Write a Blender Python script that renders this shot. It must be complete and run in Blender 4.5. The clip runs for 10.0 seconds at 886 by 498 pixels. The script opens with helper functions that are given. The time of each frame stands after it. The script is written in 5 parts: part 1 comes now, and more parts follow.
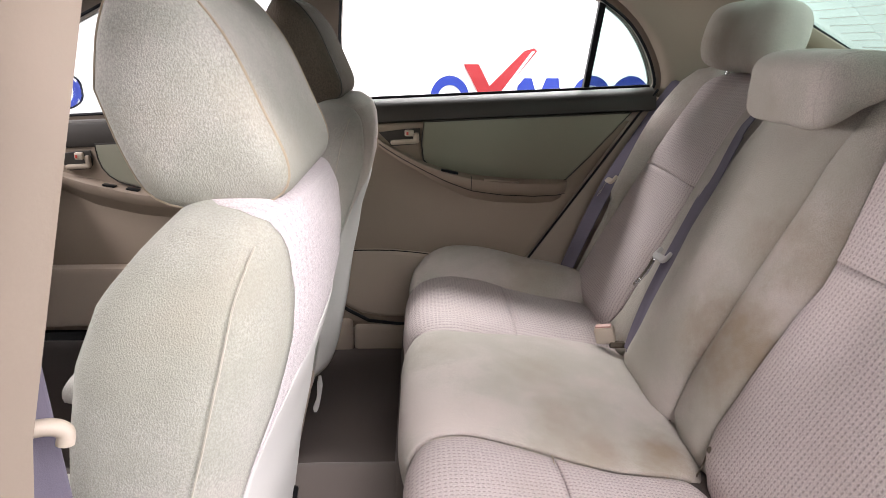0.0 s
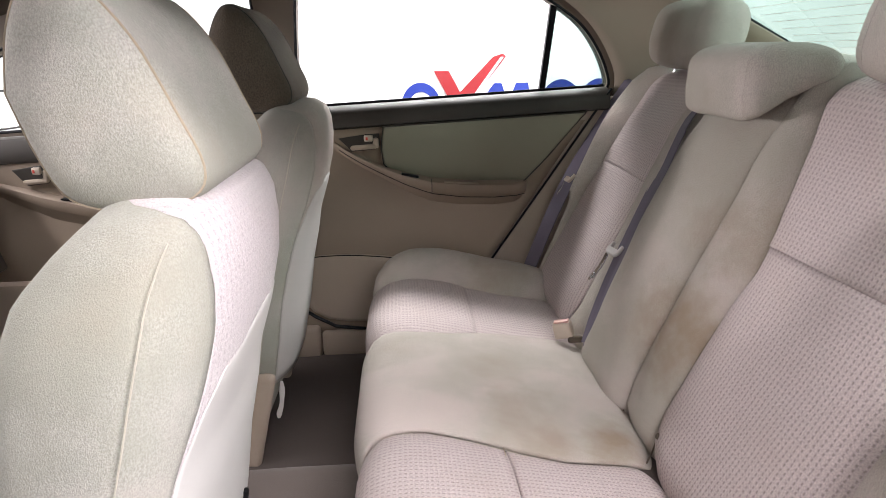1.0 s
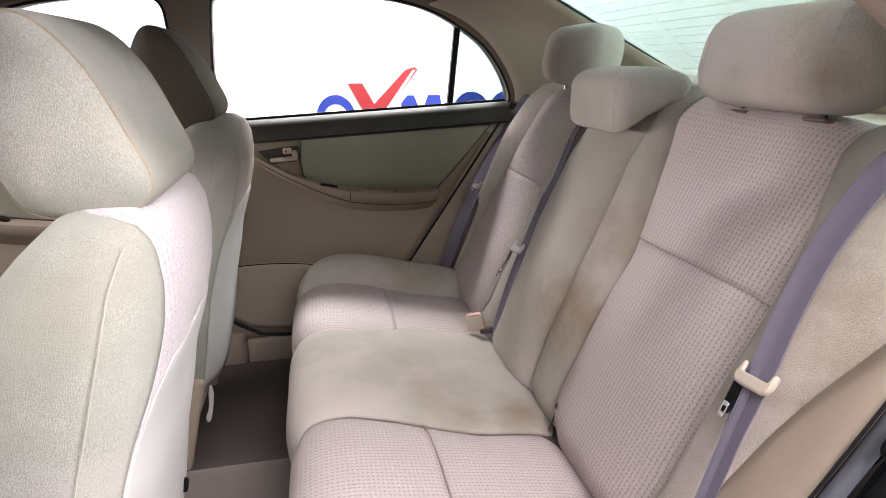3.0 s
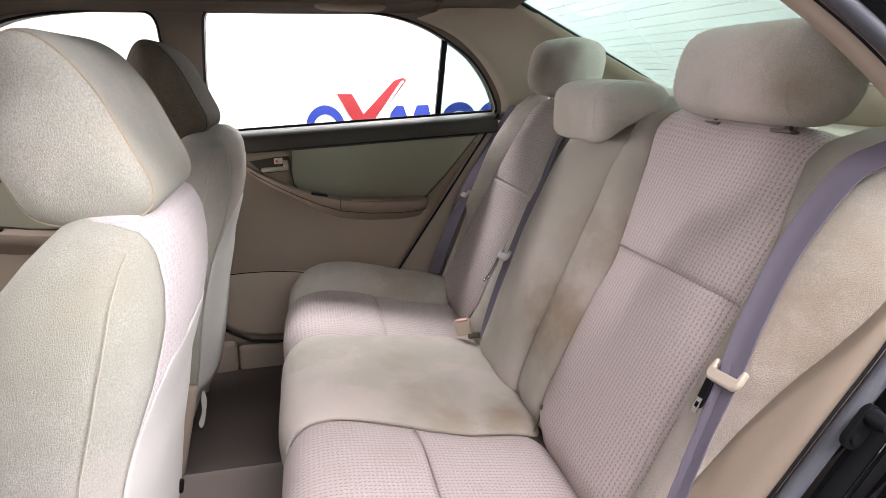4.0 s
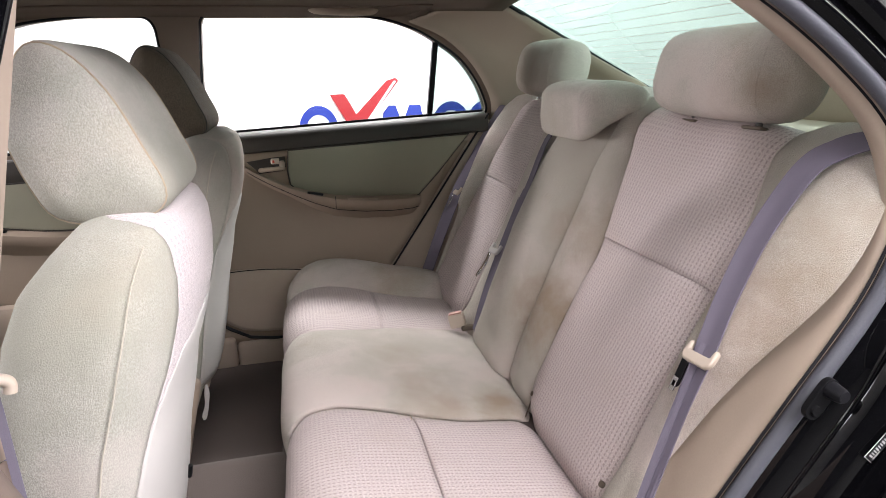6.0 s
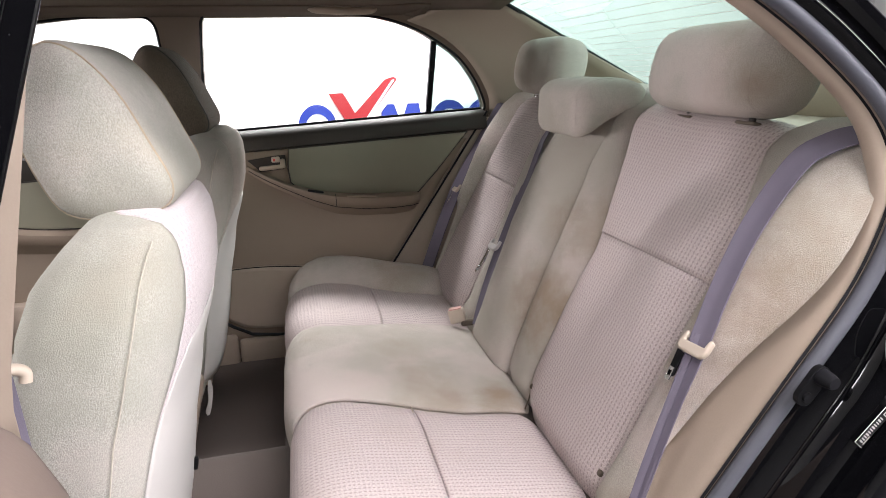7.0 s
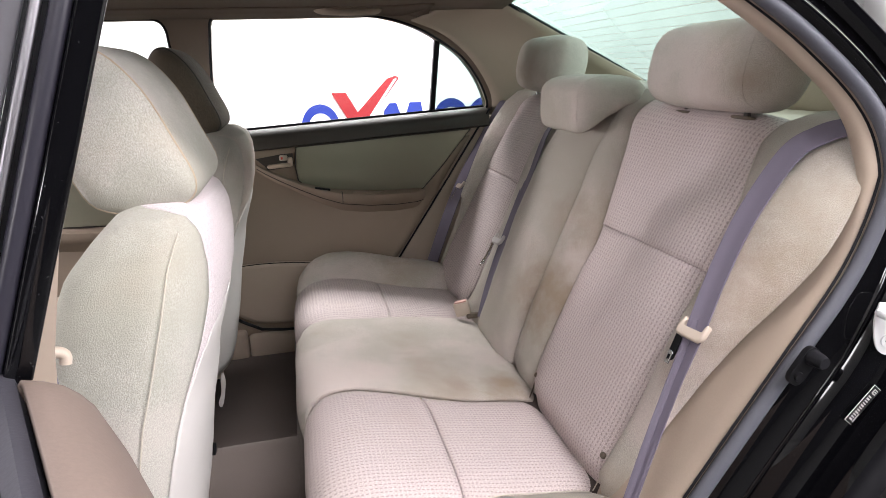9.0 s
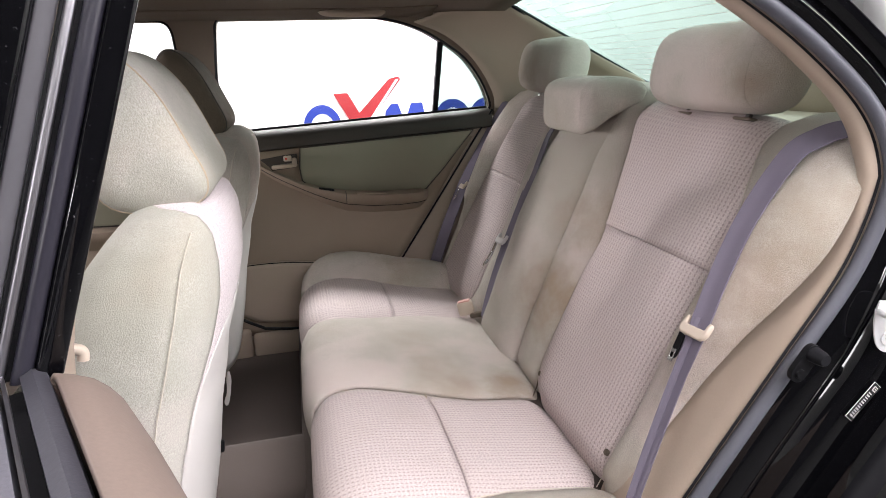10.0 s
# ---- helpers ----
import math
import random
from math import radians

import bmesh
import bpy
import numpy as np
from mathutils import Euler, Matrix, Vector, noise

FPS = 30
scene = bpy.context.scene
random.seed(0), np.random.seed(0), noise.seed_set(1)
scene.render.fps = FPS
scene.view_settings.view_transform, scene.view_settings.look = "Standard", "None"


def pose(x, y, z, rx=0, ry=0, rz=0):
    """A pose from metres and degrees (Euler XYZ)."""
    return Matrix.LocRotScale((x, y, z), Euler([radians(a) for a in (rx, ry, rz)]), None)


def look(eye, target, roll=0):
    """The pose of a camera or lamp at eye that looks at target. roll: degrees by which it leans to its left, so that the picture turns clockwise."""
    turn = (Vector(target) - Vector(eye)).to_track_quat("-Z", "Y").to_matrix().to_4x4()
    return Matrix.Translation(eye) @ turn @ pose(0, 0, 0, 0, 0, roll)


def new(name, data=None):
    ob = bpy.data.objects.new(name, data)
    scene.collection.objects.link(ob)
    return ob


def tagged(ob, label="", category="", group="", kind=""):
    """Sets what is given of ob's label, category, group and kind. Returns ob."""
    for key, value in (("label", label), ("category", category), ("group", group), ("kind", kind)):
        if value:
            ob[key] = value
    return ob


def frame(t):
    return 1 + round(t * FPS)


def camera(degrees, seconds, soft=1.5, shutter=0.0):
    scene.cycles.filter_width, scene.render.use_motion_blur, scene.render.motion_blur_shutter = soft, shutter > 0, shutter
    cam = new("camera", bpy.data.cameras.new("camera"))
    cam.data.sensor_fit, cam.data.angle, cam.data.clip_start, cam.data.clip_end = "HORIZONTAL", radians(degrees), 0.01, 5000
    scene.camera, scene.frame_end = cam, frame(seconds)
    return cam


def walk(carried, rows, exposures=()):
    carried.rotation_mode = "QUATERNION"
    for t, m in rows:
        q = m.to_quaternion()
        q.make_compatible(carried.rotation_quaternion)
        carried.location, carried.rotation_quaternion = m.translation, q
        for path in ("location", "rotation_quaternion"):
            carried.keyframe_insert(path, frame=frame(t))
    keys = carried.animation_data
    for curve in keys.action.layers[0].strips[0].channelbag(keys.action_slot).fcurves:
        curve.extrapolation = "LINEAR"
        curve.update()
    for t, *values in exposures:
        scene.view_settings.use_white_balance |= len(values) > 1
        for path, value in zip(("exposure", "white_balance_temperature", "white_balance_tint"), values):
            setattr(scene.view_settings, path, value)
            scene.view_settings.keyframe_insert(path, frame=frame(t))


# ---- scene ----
cam = camera(73.2, 10.0, soft=0.8)
PATH = [
    (0, (-0.469, -1.04, 1.201), (-0.396, 0.852, 0.556), 0.3),
    (0.5, (-0.415, -1.035, 1.185), (-0.347, 0.865, 0.567), -0.9),
    (1, (-0.404, -1.063, 1.19), (-0.282, 0.835, 0.57), -1.2),
    (1.5, (-0.398, -1.102, 1.195), (-0.191, 0.787, 0.572), -0.9),
    (2, (-0.404, -1.133, 1.201), (-0.121, 0.747, 0.58), -0.6),
    (2.5, (-0.409, -1.159, 1.208), (-0.073, 0.715, 0.597), -0.7),
    (3, (-0.413, -1.183, 1.21), (-0.024, 0.687, 0.616), -0.8),
    (4.5, (-0.423, -1.238, 1.22), (0.004, 0.634, 0.659), -0.8),
    (5, (-0.429, -1.253, 1.222), (0.001, 0.618, 0.659), -0.9),
    (5.5, (-0.428, -1.266, 1.224), (0.01, 0.602, 0.658), -1.1),
    (7, (-0.436, -1.296, 1.222), (0.012, 0.567, 0.649), -1.6),
    (7.5, (-0.442, -1.306, 1.224), (0.004, 0.558, 0.651), -1.7),
    (8, (-0.447, -1.316, 1.223), (0.002, 0.547, 0.65), -1.8),
    (8.5, (-0.45, -1.327, 1.223), (-0.005, 0.536, 0.648), -2.0),
    (9, (-0.456, -1.335, 1.223), (-0.014, 0.528, 0.646), -2.1),
    (9.5, (-0.464, -1.341, 1.224), (-0.025, 0.523, 0.647), -2.0),
    (10, (-0.469, -1.346, 1.226), (-0.027, 0.518, 0.65), -2.1),
]

walk(cam, [(t, look(eye, target, roll)) for t, eye, target, roll in PATH])

# ---- light ----
world = bpy.data.worlds.new("studio")
scene.world = world
world.use_nodes = True
world.node_tree.nodes["Background"].inputs[0].default_value = (1.0, 0.98, 0.96, 1)
world.node_tree.nodes["Background"].inputs[1].default_value = 0.1
scene.view_settings.exposure = 0.46


def area_lamp(x, y, sx, sy, watts, col=(1.0, 0.965, 1.0)):
    d = bpy.data.lights.new("area_light", "AREA")
    d.shape, d.size, d.size_y, d.energy, d.color = "RECTANGLE", sx, sy, watts, col
    ob = new("area_light", d)
    ob.matrix_world = pose(x, y, 2.95, 0, 0, 0)
    return ob


# a row of tubes hangs under the ceiling beside the open door
strip = area_lamp(0, 0, 1.5, 0.16, 50, (1.0, 0.935, 0.965))
strip.matrix_world = look((0.40, -1.95, 2.78), (-0.2, -0.2, 0.7))
# an unseen farther row, added to throw light across to the far door
strip = area_lamp(0, 0, 4.8, 0.3, 96, (1.0, 0.972, 0.995))
strip.matrix_world = look((1.4, -3.5, 2.75), (1.0, 0.0, 0.7))
area_lamp(0.5, 2.3, 3.0, 0.6, 225, (1.0, 0.975, 0.99))
area_lamp(2.7, 0.0, 0.6, 3.6, 165)
area_lamp(-2.7, -0.4, 0.6, 3.0, 100)
# an unseen wide fill, added behind the camera to shine into the open door
fill_lamp = area_lamp(0, 0, 1.6, 0.4, 66)
fill_lamp.matrix_world = look((2.6, -1.78, 1.76), (-0.4, -0.2, 1.0))
# a second added fill, ahead of the open door, puts a streak on the jamb
fill_lamp = area_lamp(0, 0, 0.6, 0.12, 6)
fill_lamp.matrix_world = look((-1.8, -2.4, 1.55), (0.0, -0.3, 1.0))


# an unseen light, added before the car to brighten the bench through the windscreen
panel = area_lamp(0, 0, 0.3, 0.25, 50, (1.0, 0.94, 0.97))
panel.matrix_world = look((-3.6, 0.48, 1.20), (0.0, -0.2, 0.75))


# ---- materials ----
def principled(name, col, rough=0.8, metal=0.0, sheen=0.0, coat=0.0, spec=0.5):
    m = bpy.data.materials.new(name)
    m.use_nodes = True
    b = m.node_tree.nodes["Principled BSDF"]
    b.inputs["Base Color"].default_value = (*col, 1)
    b.inputs["Roughness"].default_value = rough
    b.inputs["Metallic"].default_value = metal
    b.inputs["Sheen Weight"].default_value = sheen
    b.inputs["Sheen Roughness"].default_value = 0.45
    b.inputs["Coat Weight"].default_value = coat
    b.inputs["Specular IOR Level"].default_value = spec
    return m, m.node_tree, b


def link(t, a, b):
    t.links.new(a, b)


def noise_of(t, scale, detail=3.0, rough=0.5, coord="Object"):
    c = t.nodes.new("ShaderNodeTexCoord")
    n = t.nodes.new("ShaderNodeTexNoise")
    n.inputs["Scale"].default_value, n.inputs["Detail"].default_value, n.inputs["Roughness"].default_value = scale, detail, rough
    link(t, c.outputs[coord], n.inputs["Vector"])
    return n.outputs["Fac"]


def ramp(t, fac, a, b, lo=0.3, hi=0.7):
    r = t.nodes.new("ShaderNodeValToRGB")
    r.color_ramp.elements[0].position, r.color_ramp.elements[1].position = lo, hi
    r.color_ramp.elements[0].color, r.color_ramp.elements[1].color = (*a, 1), (*b, 1)
    link(t, fac, r.inputs["Fac"])
    return r.outputs["Color"]


def mixed(t, fac, a, b, blend="MIX"):
    m = t.nodes.new("ShaderNodeMix")
    m.data_type, m.blend_type = "RGBA", blend
    for sock, v in ((m.inputs[0], fac), (m.inputs[6], a), (m.inputs[7], b)):
        if isinstance(v, (int, float)):
            sock.default_value = v
        elif isinstance(v, tuple):
            sock.default_value = (*v, 1)
        else:
            link(t, v, sock)
    return m.outputs[2]


def bump(t, b, height, strength, dist=0.002):
    n = t.nodes.new("ShaderNodeBump")
    n.inputs["Strength"].default_value, n.inputs["Distance"].default_value = strength, dist
    link(t, height, n.inputs["Height"])
    link(t, n.outputs["Normal"], b.inputs["Normal"])


def math_node(t, op, a, b=None):
    n = t.nodes.new("ShaderNodeMath")
    n.operation = op
    for i, v in enumerate((a, b)):
        if v is None:
            continue
        if isinstance(v, (int, float)):
            n.inputs[i].default_value = v
        else:
            link(t, v, n.inputs[i])
    return n.outputs[0]


def scaled(col, k):
    return tuple(c * k for c in col)


def blotch(t, centre, radius):
    """0 to 1 inside an uneven blot round a point."""
    c = t.nodes.new("ShaderNodeNewGeometry")
    d = t.nodes.new("ShaderNodeVectorMath")
    d.operation = "DISTANCE"
    link(t, c.outputs["Position"], d.inputs[0])
    d.inputs[1].default_value = centre
    rag = noise_of(t, 14, 4, 0.65)
    f = math_node(t, "ADD", math_node(t, "DIVIDE", d.outputs["Value"], radius), math_node(t, "MULTIPLY", rag, 0.9))
    return ramp(t, f, (1, 1, 1), (0, 0, 0), 0.55, 1.35)


def stretched_noise(t, scale, detail, rough, squeeze):
    c = t.nodes.new("ShaderNodeTexCoord")
    mp = t.nodes.new("ShaderNodeMapping")
    mp.inputs["Scale"].default_value = squeeze
    n = t.nodes.new("ShaderNodeTexNoise")
    n.inputs["Scale"].default_value, n.inputs["Detail"].default_value, n.inputs["Roughness"].default_value = scale, detail, rough
    n.inputs["Distortion"].default_value = 0.2
    link(t, c.outputs["Object"], mp.inputs["Vector"])
    link(t, mp.outputs["Vector"], n.inputs["Vector"])
    return n.outputs["Fac"]


def velour(name, col, stain=(0.31, 0.24, 0.175), stained=0.35, plush=1.0, blots=(), squeeze=(1, 1, 0.7), contrast=0.48, grain_scale=420, sheen=0.1):
    m, t, b = principled(name, col, 0.95, sheen=sheen, spec=0.12)
    grain = stretched_noise(t, grain_scale, 3, 0.7, squeeze)
    patch = noise_of(t, 7, 5, 0.6)
    nap = noise_of(t, 2.1, 3, 0.5)
    tone = noise_of(t, 4.3, 4, 0.6)
    soil = noise_of(t, 3.2, 5, 0.62)
    c = mixed(t, ramp(t, grain, (0, 0, 0), (1, 1, 1), 0.36, 0.64), scaled(col, 1 - contrast), scaled(col, 1 + contrast * 0.8))
    c = mixed(t, ramp(t, patch, (0, 0, 0), (0.8, 0.8, 0.8), 0.38, 0.66), c, mixed(t, 0.5, c, (col[0] * 1.12, col[1] * 1.14, col[2] * 1.18)))
    c = mixed(t, ramp(t, tone, (0.95, 0.95, 0.95), (0, 0, 0), 0.38, 0.56), c, mixed(t, 0.8, c, (col[0] * 0.78, col[1] * 0.79, col[2] * 0.745)))
    c = mixed(t, ramp(t, tone, (0, 0, 0), (0.8, 0.8, 0.8), 0.50, 0.64), c, mixed(t, 0.7, c, (col[0] * 1.14, col[1] * 1.06, col[2] * 1.10)))
    c = mixed(t, ramp(t, nap, (0.35, 0.35, 0.35), (0, 0, 0), 0.38, 0.62), c, (col[0] * 0.84, col[1] * 0.86, col[2] * 0.82))
    c = mixed(t, ramp(t, soil, (0, 0, 0), (stained, stained, stained), 0.52, 0.74), c, stain)
    for centre, radius, k in blots:
        c = mixed(t, math_node(t, "MULTIPLY", blotch(t, centre, radius), k), c, stain)
    link(t, c, b.inputs["Base Color"])
    h = math_node(t, "ADD", grain, math_node(t, "MULTIPLY", patch, 0.6))
    bump(t, b, h, 0.7 * plush, 0.004)
    return m


def woven(name, col, dot, pu=0.0086, pv=0.0075):
    m, t, b = principled(name, col, 0.92, sheen=0.08, spec=0.12)
    uv = t.nodes.new("ShaderNodeUVMap")
    sep = t.nodes.new("ShaderNodeSeparateXYZ")
    link(t, uv.outputs["UV"], sep.inputs[0])
    wob = noise_of(t, 60, 2, 0.5)
    u = math_node(t, "ADD", math_node(t, "DIVIDE", sep.outputs[0], pu), math_node(t, "MULTIPLY", wob, 0.35))
    v = math_node(t, "DIVIDE", sep.outputs[1], pv)
    su = math_node(t, "ADD", math_node(t, "SINE", math_node(t, "MULTIPLY", u, 6.28318)), -0.30)
    sv = math_node(t, "ADD", math_node(t, "SINE", math_node(t, "MULTIPLY", v, 6.28318)), 0.45)
    both = math_node(t, "MINIMUM", su, sv)
    spot = ramp(t, both, (0, 0, 0), (1, 1, 1), -0.1, 0.6)
    grain = noise_of(t, 520, 4, 0.8)
    soil = noise_of(t, 6, 3, 0.6)
    c = mixed(t, spot, col, dot)
    c = mixed(t, 1.0, c, ramp(t, grain, (0.62, 0.62, 0.62), (1.32, 1.32, 1.32), 0.3, 0.7), "MULTIPLY")
    c = mixed(t, ramp(t, soil, (0, 0, 0), (0.18, 0.18, 0.18), 0.5, 0.75), c, (0.40, 0.33, 0.27))
    link(t, c, b.inputs["Base Color"])
    h = math_node(t, "ADD", math_node(t, "MULTIPLY", spot, -0.6), math_node(t, "MULTIPLY", grain, 0.5))
    bump(t, b, h, 0.7, 0.002)
    return m


def grained(name, col, rough=0.55, scale=350, amount=0.12, strength=0.12, sheen=0.0, spec=0.35):
    m, t, b = principled(name, col, rough, sheen=sheen, spec=spec)
    g = noise_of(t, scale, 3, 0.6)
    big = noise_of(t, 5, 4, 0.55)
    c = mixed(t, g, scaled(col, 1 - amount), scaled(col, 1 + amount))
    c = mixed(t, ramp(t, big, (0, 0, 0), (1, 1, 1), 0.3, 0.75), scaled(col, 0.94), c)
    link(t, c, b.inputs["Base Color"])
    bump(t, b, g, strength, 0.001)
    return m


def dusty_paint(name):
    """Glossy black paint with a scatter of pale dust specks."""
    m, t, b = principled(name, (0.0015, 0.0015, 0.002), 0.04, spec=0.42)
    speck = noise_of(t, 520, 1, 0.5)
    big = noise_of(t, 9, 3, 0.6)
    f = math_node(t, "MULTIPLY", ramp(t, speck, (0, 0, 0), (1, 1, 1), 0.73, 0.78), ramp(t, big, (0.1, 0.1, 0.1), (1, 1, 1), 0.4, 0.65))
    link(t, mixed(t, f, (0.0015, 0.0015, 0.002), (0.045, 0.044, 0.046)), b.inputs["Base Color"])
    link(t, math_node(t, "ADD", math_node(t, "MULTIPLY", big, 0.06), 0.015), b.inputs["Roughness"])
    return m


# blots are stains; the widest also reddens and dims the near outer bolster
M_VELOUR = velour("beige_velour", (0.492, 0.447, 0.403), grain_scale=620, contrast=0.38, stained=0.55, blots=(((-0.05, -0.19, 0.53), 0.13, 0.9), ((-0.17, -0.20, 0.545), 0.11, 0.6), ((0.19, -0.15, 0.88), 0.20, 0.5), ((-0.22, -0.10, 0.56), 0.12, 0.3), ((0.10, -0.125, 0.70), 0.24, 0.85), ((-0.16, 0.54, 0.58), 0.22, 0.5), ((0.22, -0.66, 0.86), 0.42, 0.62), ((0.262, -0.475, 1.19), 0.08, 0.55)))
M_FRONT = velour("front_seat_velour", (0.432, 0.418, 0.374), stained=0.5, plush=0.5, stain=(0.40, 0.335, 0.265), squeeze=(1.1, 1.1, 0.75), contrast=0.38, grain_scale=540)
M_FWOVEN = woven("front_woven_cloth", (0.62, 0.562, 0.572), (0.575, 0.510, 0.528), 0.0105, 0.0095)
# velour darkened to hold the shade on the passenger headrest
M_SHADEV = velour("shaded_headrest_velour", (0.135, 0.106, 0.083), stained=0.2, sheen=0.1)
M_WOVEN = woven("woven_cloth", (0.575, 0.497, 0.486), (0.385, 0.327, 0.320))
M_VINYL = grained("light_vinyl", (0.56, 0.535, 0.52), 0.6, 200, 0.05)
M_PANEL = grained("door_plastic", (0.268, 0.208, 0.160), 0.6)
M_TRIM = grained("pillar_plastic", (0.405, 0.328, 0.264), 0.6)
M_CPIL = grained("rear_pillar_plastic", (0.315, 0.264, 0.208), 0.7)
# the same trim plastic, darkened to offset strong light on the centre pillar
M_PILLAR = grained("dimmed_pillar_plastic", (0.275, 0.218, 0.176), 0.65)
M_BAND = grained("dark_trim", (0.040, 0.034, 0.029), 0.5)
M_INSERT = grained("door_insert_cloth", (0.252, 0.240, 0.182), 0.95, 700, 0.16, 0.25, sheen=0.3)
# pillar plastic darkened, the dimness of the far side in its colour
M_FRAME = grained("dimmed_frame_plastic", (0.18, 0.142, 0.112), 0.55)
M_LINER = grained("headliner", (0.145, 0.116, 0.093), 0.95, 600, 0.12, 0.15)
M_CARPET = grained("carpet", (0.090, 0.072, 0.064), 1.0, 500, 0.4, 0.8, sheen=0.1)
M_BELT = grained("belt_webbing", (0.148, 0.131, 0.173), 0.75, 900, 0.15, 0.3)
M_CREAM = grained("cream_plastic", (0.52, 0.44, 0.365), 0.4, 300, 0.03, 0.05)
M_SEAL = grained("grey_rubber", (0.088, 0.090, 0.108), 0.45, 500, 0.4, 0.4)
M_RUBBER = grained("black_rubber", (0.009, 0.009, 0.011), 0.45, 300, 0.2, 0.2, spec=0.12)
# trim plastic with shade in its colour, for open door and lower pillar
M_LINING = grained("dimmed_lining_plastic", (0.135, 0.102, 0.086), 0.75)
M_PAINT = dusty_paint("black_paint")
M_SEAM = grained("seam_thread", (0.53, 0.49, 0.42), 0.9, 900, 0.2, 0.3)
M_STITCH = grained("ochre_thread", (0.44, 0.365, 0.275), 0.9, 900, 0.3, 0.4)
M_DSEAM = grained("seam_shadow", (0.13, 0.105, 0.082), 0.95, 900, 0.2, 0.3)
M_CHROME = principled("chrome", (0.75, 0.75, 0.76), 0.2, 1.0)[0]
M_SILVER = principled("brushed_frame", (0.30, 0.29, 0.31), 0.36, 1.0)[0]
M_STEEL = grained("zinc_plate", (0.62, 0.62, 0.63), 0.35, 200, 0.06, 0.05, spec=0.6)
M_SLATE = grained("slate_rubber", (0.080, 0.078, 0.092), 0.6, 400, 0.25, 0.2)
M_OUTER = grained("grey_frame_film", (0.060, 0.058, 0.066), 0.6, 300, 0.08, 0.1)
M_LIP = grained("lip_rubber", (0.034, 0.033, 0.041), 0.55, 400, 0.25, 0.2, spec=0.2)
M_WIRE = principled("heating_wire", (0.42, 0.36, 0.32), 0.6)[0]
M_RUN = grained("glass_run_rubber", (0.018, 0.017, 0.024), 0.3, 300, 0.2, 0.1, spec=0.4)
M_RED = principled("red_mark", (0.55, 0.06, 0.04), 0.5)[0]
M_ROSE = principled("faded_red_button", (0.52, 0.30, 0.26), 0.5)[0]
M_WALL = grained("white_wall_paint", (0.86, 0.86, 0.85), 0.9, 40, 0.01, 0.02)
M_GREYW = grained("grey_wall_paint", (0.045, 0.045, 0.05), 0.8, 40, 0.04, 0.02)
M_BLUE = principled("logo_blue", (0.002, 0.018, 0.20), 0.5)[0]
M_LRED = principled("logo_red", (0.22, 0.003, 0.007), 0.5)[0]
M_LGREY = principled("logo_shadow", (0.62, 0.55, 0.55), 0.6)[0]
M_CONC = grained("studio_floor", (0.085, 0.084, 0.083), 0.4, 60, 0.1, 0.05)
M_BLACKP = grained("black_plastic", (0.007, 0.007, 0.008), 0.4, 300, 0.15, 0.1, spec=0.12)
M_WHITE = principled("white_print", (0.75, 0.75, 0.72), 0.5)[0]


def glass_material(name, tint):
    m = bpy.data.materials.new(name)
    m.use_nodes = True
    t = m.node_tree
    t.nodes.clear()
    o = t.nodes.new("ShaderNodeOutputMaterial")
    tr = t.nodes.new("ShaderNodeBsdfTransparent")
    tr.inputs[0].default_value = (*tint, 1)
    g = t.nodes.new("ShaderNodeBsdfGlossy")
    g.inputs["Roughness"].default_value = 0.02
    f = t.nodes.new("ShaderNodeFresnel")
    mx = t.nodes.new("ShaderNodeMixShader")
    link(t, f.outputs[0], mx.inputs[0])
    link(t, tr.outputs[0], mx.inputs[1])
    link(t, g.outputs[0], mx.inputs[2])
    link(t, mx.outputs[0], o.inputs[0])
    return m


M_GLASS = glass_material("clear_glass", (0.95, 0.97, 0.96))
M_GREEN = glass_material("tinted_glass", (0.28, 0.375, 0.345))
M_QUARTER = glass_material("quarter_glass", (0.34, 0.42, 0.40))


# ---- mesh helpers ----
def thing(name, label, category, group="", kind="", at=(0, 0, 0)):
    ob = new(name)
    ob.location = at
    ob.empty_display_size = 0.05
    return tagged(ob, label, category, group, kind)


def mesh_part(name, verts, faces, mat, parent=None, label="", uvs=None, smooth=True, fix=True):
    me = bpy.data.meshes.new(name)
    me.from_pydata([tuple(v) for v in verts], [], faces)
    if uvs is not None:
        layer = me.uv_layers.new(name="UVMap")
        for lp in me.loops:
            layer.data[lp.index].uv = uvs[lp.vertex_index]
    if fix:
        bm = bmesh.new()
        bm.from_mesh(me)
        bmesh.ops.remove_doubles(bm, verts=bm.verts, dist=1e-6)
        bmesh.ops.recalc_face_normals(bm, faces=bm.faces)
        bm.to_mesh(me)
        bm.free()
    if smooth:
        me.polygons.foreach_set("use_smooth", [True] * len(me.polygons))
        me.set_sharp_from_angle(angle=radians(42))
    me.materials.append(mat)
    ob = new(name, me)
    if parent is not None:
        ob.parent = parent
        ob.matrix_parent_inverse = Matrix.Translation(-parent_origin(parent))
    return tagged(ob, label)


def parent_origin(p):
    return p.location.copy() if p.type == "EMPTY" else Vector((0, 0, 0))


